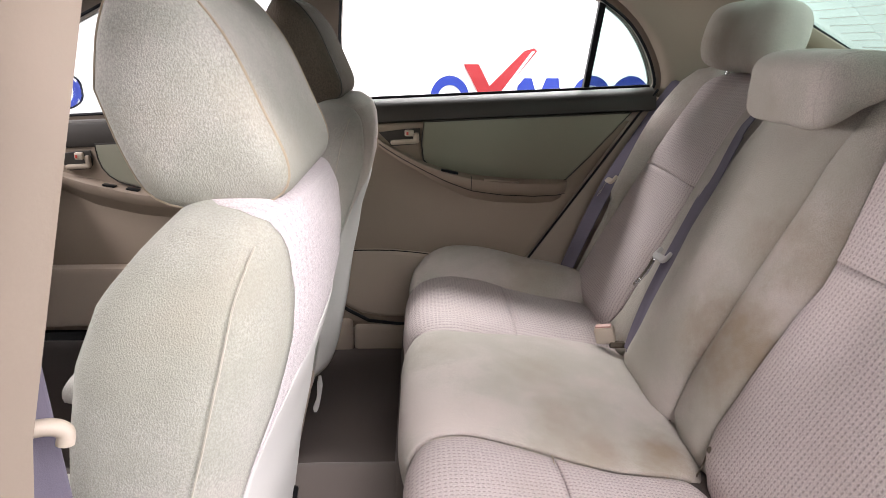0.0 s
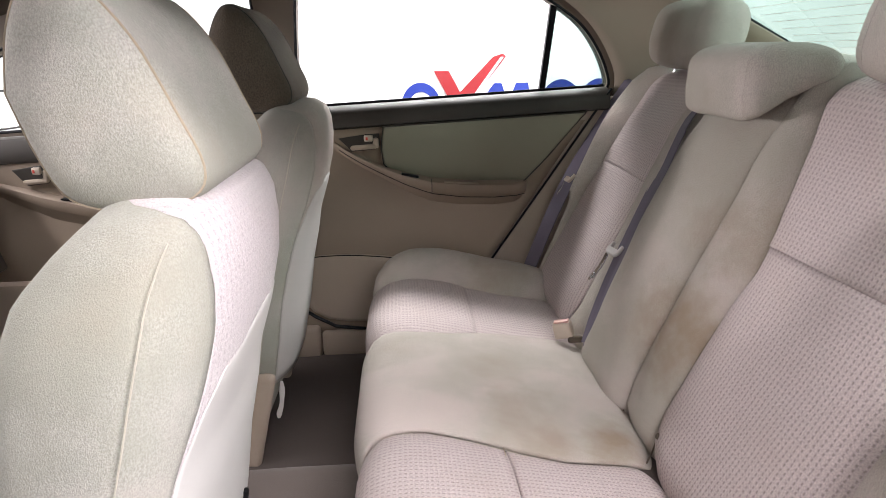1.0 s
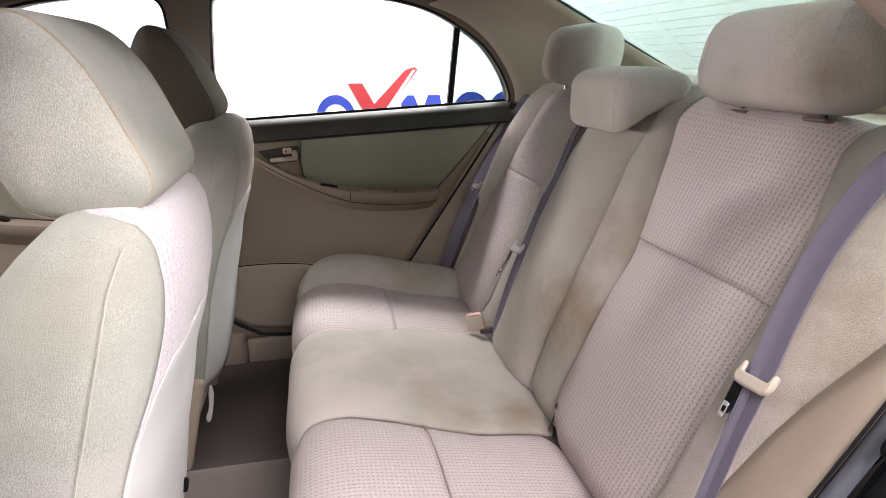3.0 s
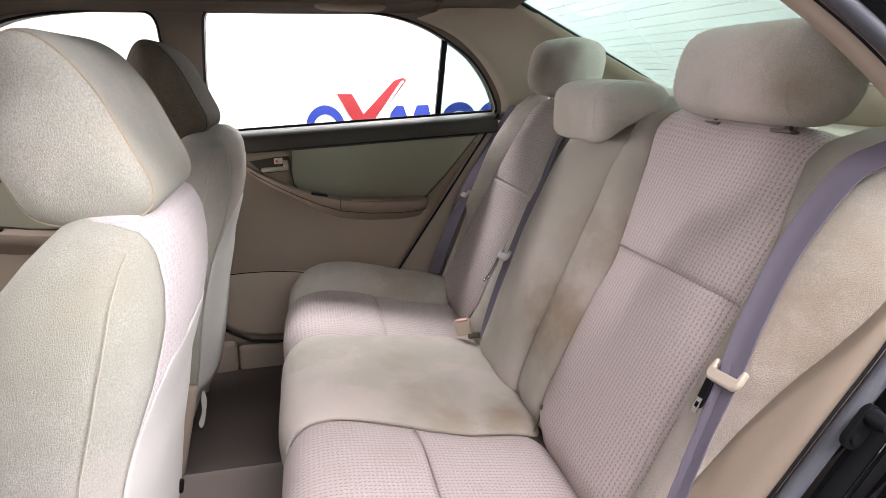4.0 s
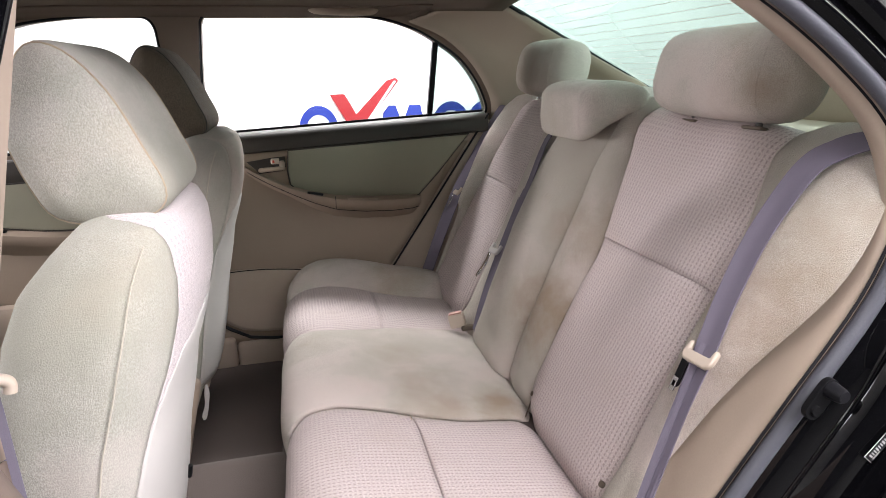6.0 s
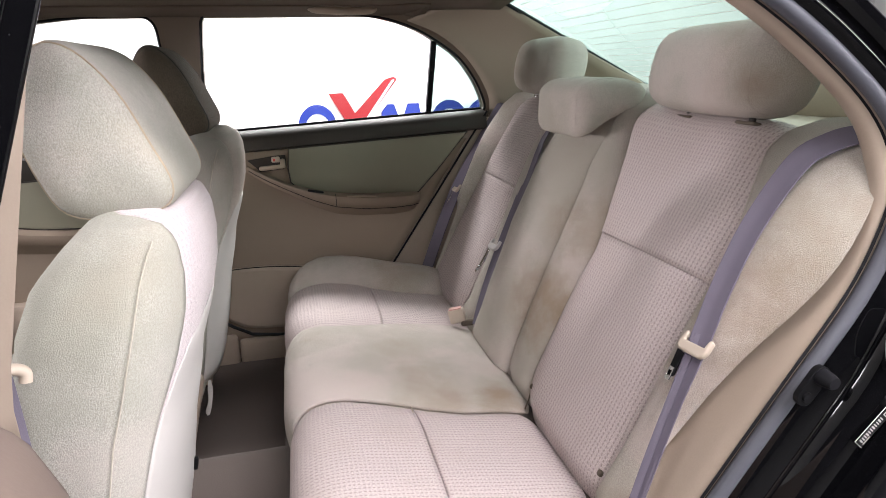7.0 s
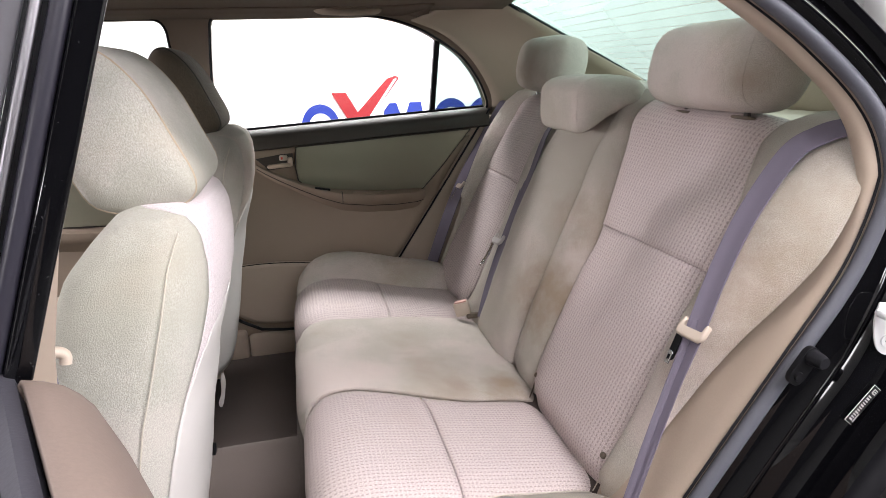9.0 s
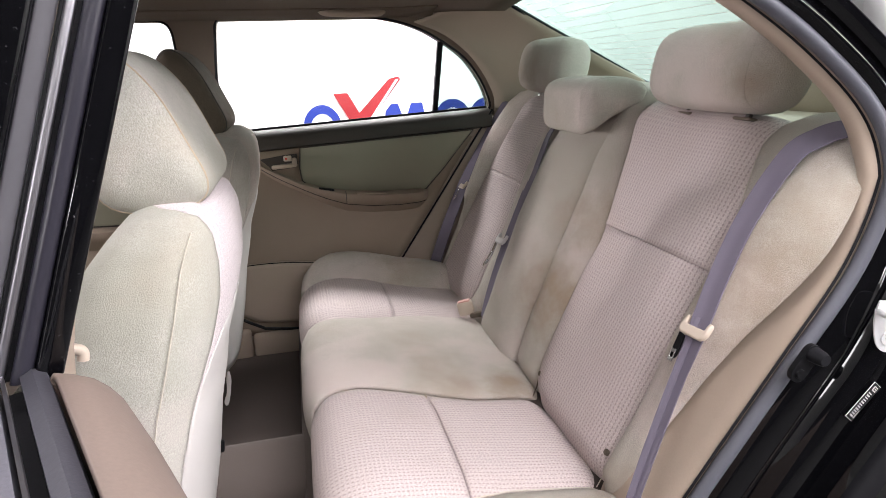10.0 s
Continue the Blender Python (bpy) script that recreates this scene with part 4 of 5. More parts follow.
            return Vector((x - tz / d * o, y, z + tx / d * o)), (y, l)
        vv = [0.5 - 0.5 * math.cos(math.pi * i / 20) for i in range(21)]
        return grid(name, fn, steps(l0, l1, 44), vv, M_VELOUR, t, "plain velour centre of the cushion", thick=0.012)
    cen("cushion_centre", 0, L)
    def seam_on(table, l0, l1, sgn, mat, r, dz=0.0):
        pts = []
        for l in steps(l0, l1, 40):
            x, z = lerp_table(PX, l), lerp_table(PZ, l)
            pts.append((x, sgn * (lerp_table(table, x) + (0.05 if sgn < 0 and table is OUT_C else 0)), z + dz))
        tube("seam", pts, r, mat, t, n=5)
    for sgn in (-1, 1):
        cushion_panel("cushion_front_insert", IN_C, OUT_C, 0, s_top, M_WOVEN, 0.016, sgn, tuck=(0, 0.018), label="dotted woven cloth insert", power=5)
        cushion_panel("cushion_rear_insert", IN_C, OUT_C, s_top + 0.003, L, M_WOVEN, 0.013, sgn, tuck=(0.018, 0), label="dotted woven cloth insert", power=5)
        cushion_panel("cushion_bolster", OUT_C, END_C, 0, L, M_VELOUR, 0.012, sgn, end=True, raise_to=0.055 if sgn > 0 else 0.022, power=2.4, label="plain velour cushion end")
        seam_on(IN_C, 0.02, L - 0.06, sgn, M_SEAM, 0.0010)
        seam_on(OUT_C, 0.02, L - 0.06, sgn, M_SEAM, 0.0010, 0.003)
        x, z = lerp_table(PX, s_top), lerp_table(PZ, s_top)
        tube("seam", [(x - 0.002, sgn * (0.215 + (0.495 - 0.215) * v), z + 0.006) for v in steps(0, 1, 10)], 0.0010, M_STITCH, t, n=5)
    block("cushion_base", (0.42, 1.20, 0.22), pose(-0.18, 0, 0.39), M_CARPET, t, bevel=0.01)
    # headrests
    for hy, cz, hw, hz, post in ((-0.337, 1.209, 0.184, 0.079, M_BAND), (0.446, 1.224, 0.170, 0.082, M_CHROME)):
        h = headrest_shape("headrest", 0.324, hy, cz, 0.066, hw, hz, 12, M_VELOUR, t, "plain velour outer headrest", ey=4.6, ez=2.9)
        for dy in (-0.085, 0.085):
            tube("post", [(0.318, hy + dy, 1.115), (0.322, hy + dy, 1.15)], 0.006, post, h, "steel headrest post", n=10)
            block("post_collar", (0.020, 0.044, 0.006), pose(0.312, hy + dy, 1.1225, 0, 12, 0), M_DSEAM, h, "brown post collar", bevel=0.003)
    centre_headrest(t)
    return t


rear_bench()


# ---- front seats ----
def front_seat(name, y0, lift, shift, head_mat, label, cloth):
    t = thing(name, label, "car seat", group="front seats", at=(-0.75, y0, FLOOR))
    SEC = [  # z, rear x, front x, half width
        (0.44, -0.690, -0.86, 0.205), (0.55, -0.666, -0.840, 0.225), (0.66, -0.648, -0.822, 0.235), (0.74, -0.629, -0.81, 0.24), (0.80, -0.618, -0.80, 0.24), (0.87, -0.594, -0.79, 0.24),
        (0.94, -0.576, -0.775, 0.235), (0.99, -0.571, -0.752, 0.222), (1.03, -0.573, -0.722, 0.20), (1.055, -0.583, -0.697, 0.172), (1.072, -0.606, -0.678, 0.12), (1.077, -0.636, -0.657, 0.03)]
    rise = 0.024 if y0 > 0 else 0.0
    zs = steps(0.44, 1.05, 50) + steps(1.0525, 1.0768, 8)
    tb = [[(r[0], r[k]) for r in SEC] for k in (1, 2, 3)]
    def hull(z, a, out=0.0):
        """A point on the backrest's skin: a is the angle round it, 0 at the back."""
        xr, xf, hw = (lerp_table(k, z) for k in tb)
        cx, hx = (xr + xf) / 2, (xr - xf) / 2
        c, s = math.cos(a), math.sin(a)
        px = (hx + out) * math.copysign(abs(c) ** (2 / 3.0), c)
        py = (hw + out) * math.copysign(abs(s) ** (2 / 3.4), s)
        # the wings stand a little forward of the middle
        px -= 0.03 * (abs(py) / max(hw, 0.01)) ** 3 * (1 if c < 0 else 0.6) * min(1.0, (1.077 - z) / 0.08)
        return Vector((cx + px, y0 + py, z + rise))
    BORDER = [(0.44, 0.90), (0.60, 0.88), (0.72, 0.82), (0.765, 0.76), (0.80, 0.67), (0.84, 0.62), (0.87, 0.58), (0.91, 0.54), (0.95, 0.53), (0.985, 0.55), (1.02, 0.64), (1.042, 0.78), (1.054, 0.98), (1.062, 1.42), (1.068, 1.85), (1.08, 2.0)]
    VINYL = [(0.44, 0.895), (0.60, 0.875), (0.72, 0.815), (0.765, 0.755), (0.80, 0.66), (0.825, 0.60), (0.86, 0.50), (0.885, 0.36), (0.895, 0.16), (0.899, 0.02)]
    def skin(name, a_of, vs, mat, plabel, rows, out=0.0, thick=0.004):
        def fn(z, v):
            a = a_of(z, v)
            pt = hull(z, a, out)
            return pt, (pt.y, z * 1.05)
        grid(name, fn, rows, vs, mat, t, plabel, thick=thick)
    skin("upper_back", lambda z, v: v * lerp_table(BORDER, z), steps(-1, 1, 40), cloth, "finely woven pale cloth on the back and shoulders", zs)
    skin("side_cover", lambda z, v: lerp_table(BORDER, z) + v * (math.tau - 2 * lerp_table(BORDER, z)), steps(0, 1, 70), M_FRONT, "plain velour seat side", zs)
    skin("back_cover", lambda z, v: v * lerp_table(VINYL, z), steps(-1, 1, 24), M_VINYL, "smooth light vinyl back cover", steps(0.45, 0.899, 30), 0.0012, 0.001)
    # side seam down the wing
    for sg in (1, -1):
        tube("seam", [hull(z, sg * lerp_table([(0.4, 1.34), (0.73, 1.26), (0.82, 1.22), (0.90, 1.20), (0.945, 1.18), (1.0, 1.15), (1.03, 1.14), (1.055, 1.04)], z), 0.0026) for z in zs[2:50]], 0.0010, M_SEAM, t, n=5)
    if y0 < 0:
        hook = hull(0.565, 0.12, 0.003)
        block("bag_hook", (0.010, 0.010, 0.024), pose(hook.x, hook.y, hook.z, 0, 10, 0), M_BLACKP, t, "small black hook", bevel=0.003)
    # headrest
    fwd = -0.004 if y0 < 0 else 0.0
    prof = smooth_path([(x + shift + fwd, 0, z) for x, z in ((-0.752, 1.165), (-0.738, 1.222), (-0.710, 1.266), (-0.672, 1.260), (-0.632, 1.213), (-0.602, 1.145), (-0.583, 1.092), (-0.598, 1.062), (-0.655, 1.050), (-0.712, 1.062), (-0.736, 1.105), (-0.752, 1.165))], 4)[:-1]
    cx, cz = -0.675 + shift + fwd, 1.155
    hr = []
    for i in range(21):
        v = -1 + 2 * i / 20
        v = math.copysign(1 - (1 - abs(v)) ** 1.6, v)
        k = max(0.03, 1 - abs(v) ** 14) ** 0.34
        hr.append([Vector((cx + (p.x - cx) * k, y0 + 0.142 * v, cz + (p.z - cz) * k + lift)) for p in prof])
    h = loft("headrest", hr, head_mat, t, "plain velour headrest with piped seams")
    # the passenger headrest's seams and posts are dark too, to match its shade
    for i in (3, 17):
        mid = Vector((cx, hr[i][0].y, cz + lift))
        tube("seam", [mid + (p - mid) * 1.004 for p in hr[i]], 0.0013, M_STITCH if y0 < 0 else M_BAND, h, n=5, closed=True)
    for dy in (-0.07, 0.07):
        tube("post", [(-0.655 + shift, y0 + dy, 1.04), (-0.655 + shift, y0 + dy, 1.10 + lift)], 0.006, M_CHROME if y0 < 0 else M_BAND, h, "steel headrest post", n=10)
    # cushion, base and the recliner cover
    cush = []
    for i in range(9):
        x = -1.28 + i * 0.065
        k = min(1.0, 0.35 + i / 3)
        cush.append([Vector((x, y0 + 0.215 * math.copysign(abs(math.cos(a)) ** 0.5, math.cos(a)), 0.435 + 0.09 * k * math.copysign(abs(math.sin(a)) ** 0.6, math.sin(a)) + 0.01 * (8 - i) / 8)) for a in [j * math.tau / 24 for j in range(24)]])
    loft("cushion", cush, M_FRONT, t, "plain velour seat cushion")
    block("seat_base", (0.45, 0.42, 0.12), pose(-1.02, y0, 0.33), M_BLACKP, t, bevel=0.01)
    for sg in (-1, 1):
        block("recliner_cover", (0.12, 0.03, 0.25), pose(-0.80, y0 + sg * 0.205, 0.395, 0, 14, 0), M_TRIM, t, "beige plastic recliner cover", bevel=0.0145, seg=4)
    return t


front_seat("bucket_seat", -0.37, 0.0, 0.0, M_FRONT, "beige velour driver's seat seen from behind", M_FWOVEN)
front_seat("bucket_seat", 0.37, 0.028, -0.045, M_SHADEV, "beige velour passenger seat with its headrest coloured for shade", M_VELOUR)


def cover_flap():
    t = thing("cover_flap", "white cloth flap hanging from the seat cover", "flap", at=(-0.72, 0.19, 0.45))
    ribbon("flap", smooth_path([(-0.706, 0.185, 0.475), (-0.709, 0.187, 0.44), (-0.714, 0.19, 0.41), (-0.722, 0.192, 0.385), (-0.724, 0.193, 0.372)], 4), (0.3, -1, 0.1), [0.006, 0.009, 0.012, 0.013, 0.012, 0.011, 0.010, 0.010, 0.010, 0.011, 0.012, 0.013, 0.013, 0.012, 0.010, 0.008, 0.005], 0.002, M_VINYL, t)


cover_flap()

# ---- near side opening ----
SEAL = [(-0.40, 1.405), (-0.20, 1.400), (-0.066, 1.382), (0.023, 1.343), (0.104, 1.297), (0.185, 1.238), (0.258, 1.166), (0.286, 1.100), (0.279, 1.020), (0.243, 0.928), (0.165, 0.812), (0.084, 0.692), (0.0, 0.565), (-0.09, 0.425), (-0.17, 0.335), (-0.30, 0.300), (-0.50, 0.295), (-0.64, 0.30)]
SEALP = smooth_path([(x, 0, z) for x, z in SEAL], 5)


def swept(name, offs, mat, label="", base=-0.73, parent=None, pts=None, upper=None, ring=False):
    """Sweep a profile of (outward from the opening, inward across the car) along the opening's edge."""
    path = pts or SEALP
    rings = []
    for i, p in enumerate(path):
        d = (path[min(i + 1, len(path) - 1)] - path[max(i - 1, 0)]).normalized()
        nx, nz = -d.z, d.x
        k = max(0.0, min(1.0, (p.z - 0.85) / 0.22)) if upper else 0.0
        shape = [(a + (c - a) * k, b + (e - b) * k) for (a, b), (c, e) in zip(offs, upper or offs)]
        rings.append([Vector((p.x + nx * o, near_y(p.z, base) + w, p.z + nz * o)) for o, w in shape])
    return loft(name, rings, mat, parent or car, label, caps=False, ringwise=ring)


# outward normal check: at the rear edge the path runs down, so (-dz, dx) points to +x
swept("opening_trim", [(0.30, 0.27), (0.12, 0.255), (0.06, 0.23), (0.030, 0.19), (0.016, 0.14), (0.009, 0.095), (0.004, 0.055), (-0.002, 0.032), (0.000, 0.012)], M_TRIM, "beige trim round the door opening", upper=[(0.12, 0.085), (0.05, 0.074), (0.01, 0.062), (-0.006, 0.050), (-0.0135, 0.038), (-0.0160, 0.028), (-0.0150, 0.0195), (-0.009, 0.0130), (0.000, 0.011)])
swept("door_seal", [(0.003 + 0.0098 * math.cos(a), 0.0105 * math.sin(a)) for a in [k * math.tau / 12 for k in range(12)]], M_SEAL, "grey rubber door seal", ring=True)
swept("seal_lip", [(-0.0055, 0.009), (-0.0072, 0.012), (-0.005, 0.0145), (0.0, 0.013)], M_RUBBER, "dark inner lip of the seal")
def bead(o, w, r):
    return [(o - r * math.cos(radians(a)), w - r * math.sin(radians(a))) for a in range(0, 181, 20)]


JAMB = [(0.004, 0.0), (0.012, -0.012), (0.020, -0.016), (0.042, -0.0195), *bead(0.0510, -0.0205, 0.0034), (0.0570, -0.0265), (0.0610, -0.0330), (0.0665, -0.0390), (0.074, -0.0437), (0.086, -0.0470), (0.108, -0.0490), (0.128, -0.0500), (0.144, -0.053), (0.152, -0.064), (0.158, -0.088), (0.17, -0.130)]
JAMB_TOP = [(0.002, 0.0), (0.004, -0.003), (0.006, -0.005), (0.0078, -0.0065), (0.0100, -0.0090), (0.0125, -0.0135), (0.0148, -0.0166), (0.0168, -0.0178), (0.0190, -0.0180), (0.0215, -0.0174), (0.0240, -0.0164), (0.0265, -0.0152), (0.0290, -0.0139), (0.0312, -0.0127), (0.0318, -0.0140), (0.0330, -0.0175), (0.0350, -0.0200), (0.0375, -0.0208), (0.0390, -0.0225), (0.0410, -0.0245), (0.0460, -0.0255), (0.0510, -0.0255), (0.0530, -0.0225), (0.0540, -0.010), (0.057, 0.01)]
swept("door_jamb", JAMB, M_PAINT, "glossy black painted door jamb", upper=JAMB_TOP)
swept("outer_seal", [(0.150, -0.063), (0.148, -0.074), (0.154, -0.088), (0.163, -0.096), (0.166, -0.098)], M_RUBBER, "black rubber outer door seal", upper=[(0.0515, -0.0246), (0.0520, -0.0252), (0.0530, -0.0248), (0.0535, -0.0235), (0.0536, -0.0215)])
swept("rear_pillar_skin", [(0.0545, -0.0200), (0.065, -0.0120), (0.082, 0.0010), (0.105, 0.0190), (0.13, 0.041)], M_PAINT, "black painted rear pillar", pts=[p for p in SEALP if p.x > 0.0 and p.z > 1.05])
# outer quarter panel
outer = []
for i, p in enumerate(SEALP):
    d = (SEALP[min(i + 1, len(SEALP) - 1)] - SEALP[max(i - 1, 0)]).normalized()
    outer.append(Vector((p.x - d.z * 0.17, near_y(p.z, -0.73) - 0.13, p.z + d.x * 0.17)))


def quarter(i, v):
    p = outer[i]
    q = Vector((0.95, p.y, max(0.2, min(1.05, p.z)))) if p.x > -0.2 else Vector((p.x, p.y, 0.2 if p.z < 0.7 else 1.45))
    r = p.lerp(q, v)
    if r.z > 1.0:
        r.y = near_y(r.z, -0.86) if p.x < 0.2 else r.y
    return r, (i * 0.05, v)


grid("quarter_panel", quarter, [i for i in range(len(outer)) if outer[i].z < 1.06 and outer[i].x > -0.15], steps(0, 1, 6), M_PAINT, car, "black painted rear quarter panel", thick=0.006)
block("sill_panel", (2.2, 0.10, 0.12), pose(-0.9, -0.80, 0.20), M_PAINT, car, bevel=0.02)
# roof rail above the near doors
block("roof_rail", (1.2, 0.09, 0.05), pose(-0.85, -0.655, 1.43), M_PAINT, car, bevel=0.015)
block("rail_trim", (1.1, 0.03, 0.06), pose(-0.85, -0.61, 1.42), M_TRIM, car, bevel=0.01)


block("trim_clip", (0.010, 0.004, 0.006), pose(0.290, -0.674, 1.044, 0, 40, 0), M_BLACKP, car, "small black clip in the trim", bevel=0.0015)


# this door is out of view, added to keep outside light off the cushion
def front_door_near():
    t = thing("front_door", "unseen black front door added to shade the driver's seat", "car door", at=(-1.3, -0.77, 0.3))
    block("shell", (1.04, 0.05, 0.68), pose(-1.34, -0.815, 0.63), M_PAINT, t, "black painted door shell", bevel=0.015)
    block("lining", (1.02, 0.03, 0.66), pose(-1.34, -0.765, 0.63), M_PANEL, t, "beige inner lining", bevel=0.01)


front_door_near()


def jamb_bumper():
    t = thing("jamb_bumper", "black rubber door bumper screwed to the jamb", "bumper", at=(0.169, -0.765, 0.828))
    base = pose(0.163, -0.757, 0.832) @ Matrix.Rotation(radians(90), 4, "X") @ Matrix.Rotation(radians(-35), 4, "Z") @ Matrix.Scale(0.78, 4)
    stadium = [(0.017 * math.cos(a), (0.020 if math.sin(a) > 0 else -0.020) + 0.017 * math.sin(a)) for a in [(k + 0.5) * math.tau / 24 for k in range(24)]]
    plate("plate", stadium, [], lambda u, v, w: base @ Vector((u, v, w - 0.004)), 0.010, M_BLACKP, t, rim=0.003)
    def disc(c, r0, r1, h, mat, name, lab=""):
        rings = []
        for z, r in ((0, r0), (h * 0.8, (r0 + r1) / 2), (h, r1), (h, r1 * 0.5)):
            rings.append([base @ Vector((c[0] + r * math.cos(k * math.tau / 16), c[1] + r * math.sin(k * math.tau / 16), z)) for k in range(16)])
        loft(name, rings, mat, t, lab)
    disc((0, 0.020), 0.015, 0.010, 0.032, M_RUBBER, "knob")
    disc((0, -0.020), 0.009, 0.008, 0.010, M_BLACKP, "screw", "dark steel screw")


jamb_bumper()


def latch_striker():
    t = thing("latch_striker", "bright steel door latch striker on the jamb", "latch", at=(0.262, -0.80, 0.88))
    face = Matrix.Translation((0.268, -0.782, 0.880)) @ Matrix.Rotation(radians(90), 4, "X") @ Matrix.Rotation(radians(-14), 4, "Z") @ Matrix.Rotation(radians(-22), 4, "Y") @ Matrix.Scale(0.86, 4)
    out = [(-0.030, 0.036), (-0.029, 0.012), (-0.022, -0.012), (-0.012, -0.032), (0.0, -0.040), (0.012, -0.036), (0.024, -0.012), (0.030, 0.012), (0.030, 0.036), (0.0, 0.042)]
    plate("plate", [(q.x, q.y) for q in smooth_path([(u, v, 0) for u, v in out + out[:1]], 4)[:-1]], [], lambda u, v, w: face @ Vector((u, v, w)), 0.004, M_STEEL, t, "pale zinc striker plate", rim=0.0015)
    tube("loop", [face @ Vector(q) for q in smooth_path([(-0.024, 0.020, 0.0), (-0.024, 0.021, 0.020), (-0.012, 0.022, 0.027), (0.012, 0.022, 0.027), (0.024, 0.021, 0.020), (0.024, 0.020, 0.0)], 4)], 0.0055, M_STEEL, t, n=10)
    tube("screw", [face @ Vector((0.0, -0.018, z)) for z in (0.002, 0.006, 0.0075)], 0.009, M_STEEL, t, "steel screw head", n=14)
    for k in (0, 90):
        block("screw_slot", (0.010, 0.0022, 0.0012), face @ Matrix.Translation((0, -0.018, 0.0078)) @ Matrix.Rotation(radians(k), 4, "Z"), M_BLACKP, t, bevel=0)


latch_striker()


def jamb_label():
    t = thing("jamb_label", "black sticker with a white frame and printed bars", "sticker", at=(0.245, -0.81, 0.77))
    m = pose(0.246, -0.7815, 0.772) @ Matrix.Rotation(radians(90), 4, "X") @ Matrix.Rotation(radians(48), 4, "Z") @ Matrix.Scale(0.74, 4)
    def bar(name, x, y, w, h, mat, lift):
        c = [m @ Vector((x - w / 2, y - h / 2, lift)), m @ Vector((x + w / 2, y - h / 2, lift)), m @ Vector((x + w / 2, y + h / 2, lift)), m @ Vector((x - w / 2, y + h / 2, lift))]
        d = m.to_3x3() @ Vector((0, 0, 0.0006))
        mesh_part(name, c + [v + d for v in c], [(0, 1, 2, 3), (7, 6, 5, 4), (0, 4, 5, 1), (1, 5, 6, 2), (2, 6, 7, 3), (3, 7, 4, 0)], mat, t, smooth=False)
    bar("frame", 0, 0, 0.082, 0.022, M_WHITE, 0.000)
    bar("field", 0, 0, 0.0800, 0.0200, M_BLACKP, 0.0008)
    for k in range(11):
        bar("print_bar", -0.033 + 0.0052 * k, 0.0018, 0.0022 if k % 3 else 0.0032, 0.0085, M_VINYL, 0.0016)
    bar("print_bar", -0.026, -0.0065, 0.018, 0.0016, M_VINYL, 0.0016)
    bar("print_ring", 0.0305, 0.0, 0.010, 0.0105, M_VINYL, 0.0016)
    bar("print_mark", 0.0305, 0.0, 0.006, 0.0062, M_BLACKP, 0.0024)
    bar("print_mark", 0.0305, 0.0, 0.002, 0.0062, M_VINYL, 0.0032)


jamb_label()

# near B pillar: one lining from sill to roof with its rear return
def pillar_edge(z):
    return -0.709 + 0.132 * (z - 0.95) if z > 0.95 else -0.709, -0.732 + 0.324 * max(0.0, z - 0.95)


def b_lining(z, v):
    xe, ye = pillar_edge(z)
    if v < 0:
        k = -v
        p = Vector((xe - 0.012 * k - 0.010 * math.sin(math.pi * k), ye - 0.085 * k, z))
    else:
        p = Vector((xe - 0.006 * min(1.0, v * 20) - 0.11 * v, ye + 0.012 * math.sin(math.pi / 2 * min(1.0, v * 3)), z))
    return p, (v * 0.1, z)


# shade on the lower pillar is put in as a darker plastic
grid("lower_pillar_lining", b_lining, steps(0.28, 0.895, 14), steps(-1, -0.1, 9) + [-0.04, 0.0, 0.01, 0.03, 0.08] + steps(0.15, 1, 8), M_LINING, car, "lower pillar lining in beige darkened for shade", thick=0.006)
grid("centre_pillar_lining", b_lining, steps(0.897, 1.42, 14), steps(-1, -0.1, 9) + [-0.04, 0.0, 0.01, 0.03, 0.08] + steps(0.15, 1, 8), M_PILLAR, car, "beige centre pillar lining", thick=0.006)
tube("door_seal", [Vector((pillar_edge(z)[0] - 0.014, pillar_edge(z)[1] - 0.093, z)) for z in steps(0.30, 1.40, 20)], 0.010, M_SEAL, car, "grey rubber door seal", n=8)
loft("pillar_skin", [[Vector((pillar_edge(z)[0] + dx, pillar_edge(z)[1] + dy, z)) for dx, dy in ((-0.012, -0.102), (-0.03, -0.125), (-0.16, -0.130), (-0.16, -0.110), (-0.03, -0.105))] for z in steps(0.2, 1.43, 10)], M_PAINT, car, "black painted centre pillar")


def front_belt():
    t = thing("front_seat_belt", "beige guide and dark webbing of the front seat belt", "seat belt", at=(-0.715, -0.67, 0.94))
    ribbon("webbing", smooth_path([(-0.752, -0.672, 0.55), (-0.752, -0.672, 0.85), (-0.756, -0.666, 0.96), (-0.768, -0.648, 1.12), (-0.778, -0.63, 1.22)], 5), (0.8, -1, 0), 0.040, 0.0014, M_BELT, t)
    p = [(-0.755, -0.700, 0.954), (-0.734, -0.690, 0.955), (-0.722, -0.684, 0.953), (-0.716, -0.681, 0.947), (-0.717, -0.682, 0.938)]
    tube("guide", smooth_path(p, 4), 0.0062, M_CREAM, t, "beige plastic belt guide", n=10)


front_belt()


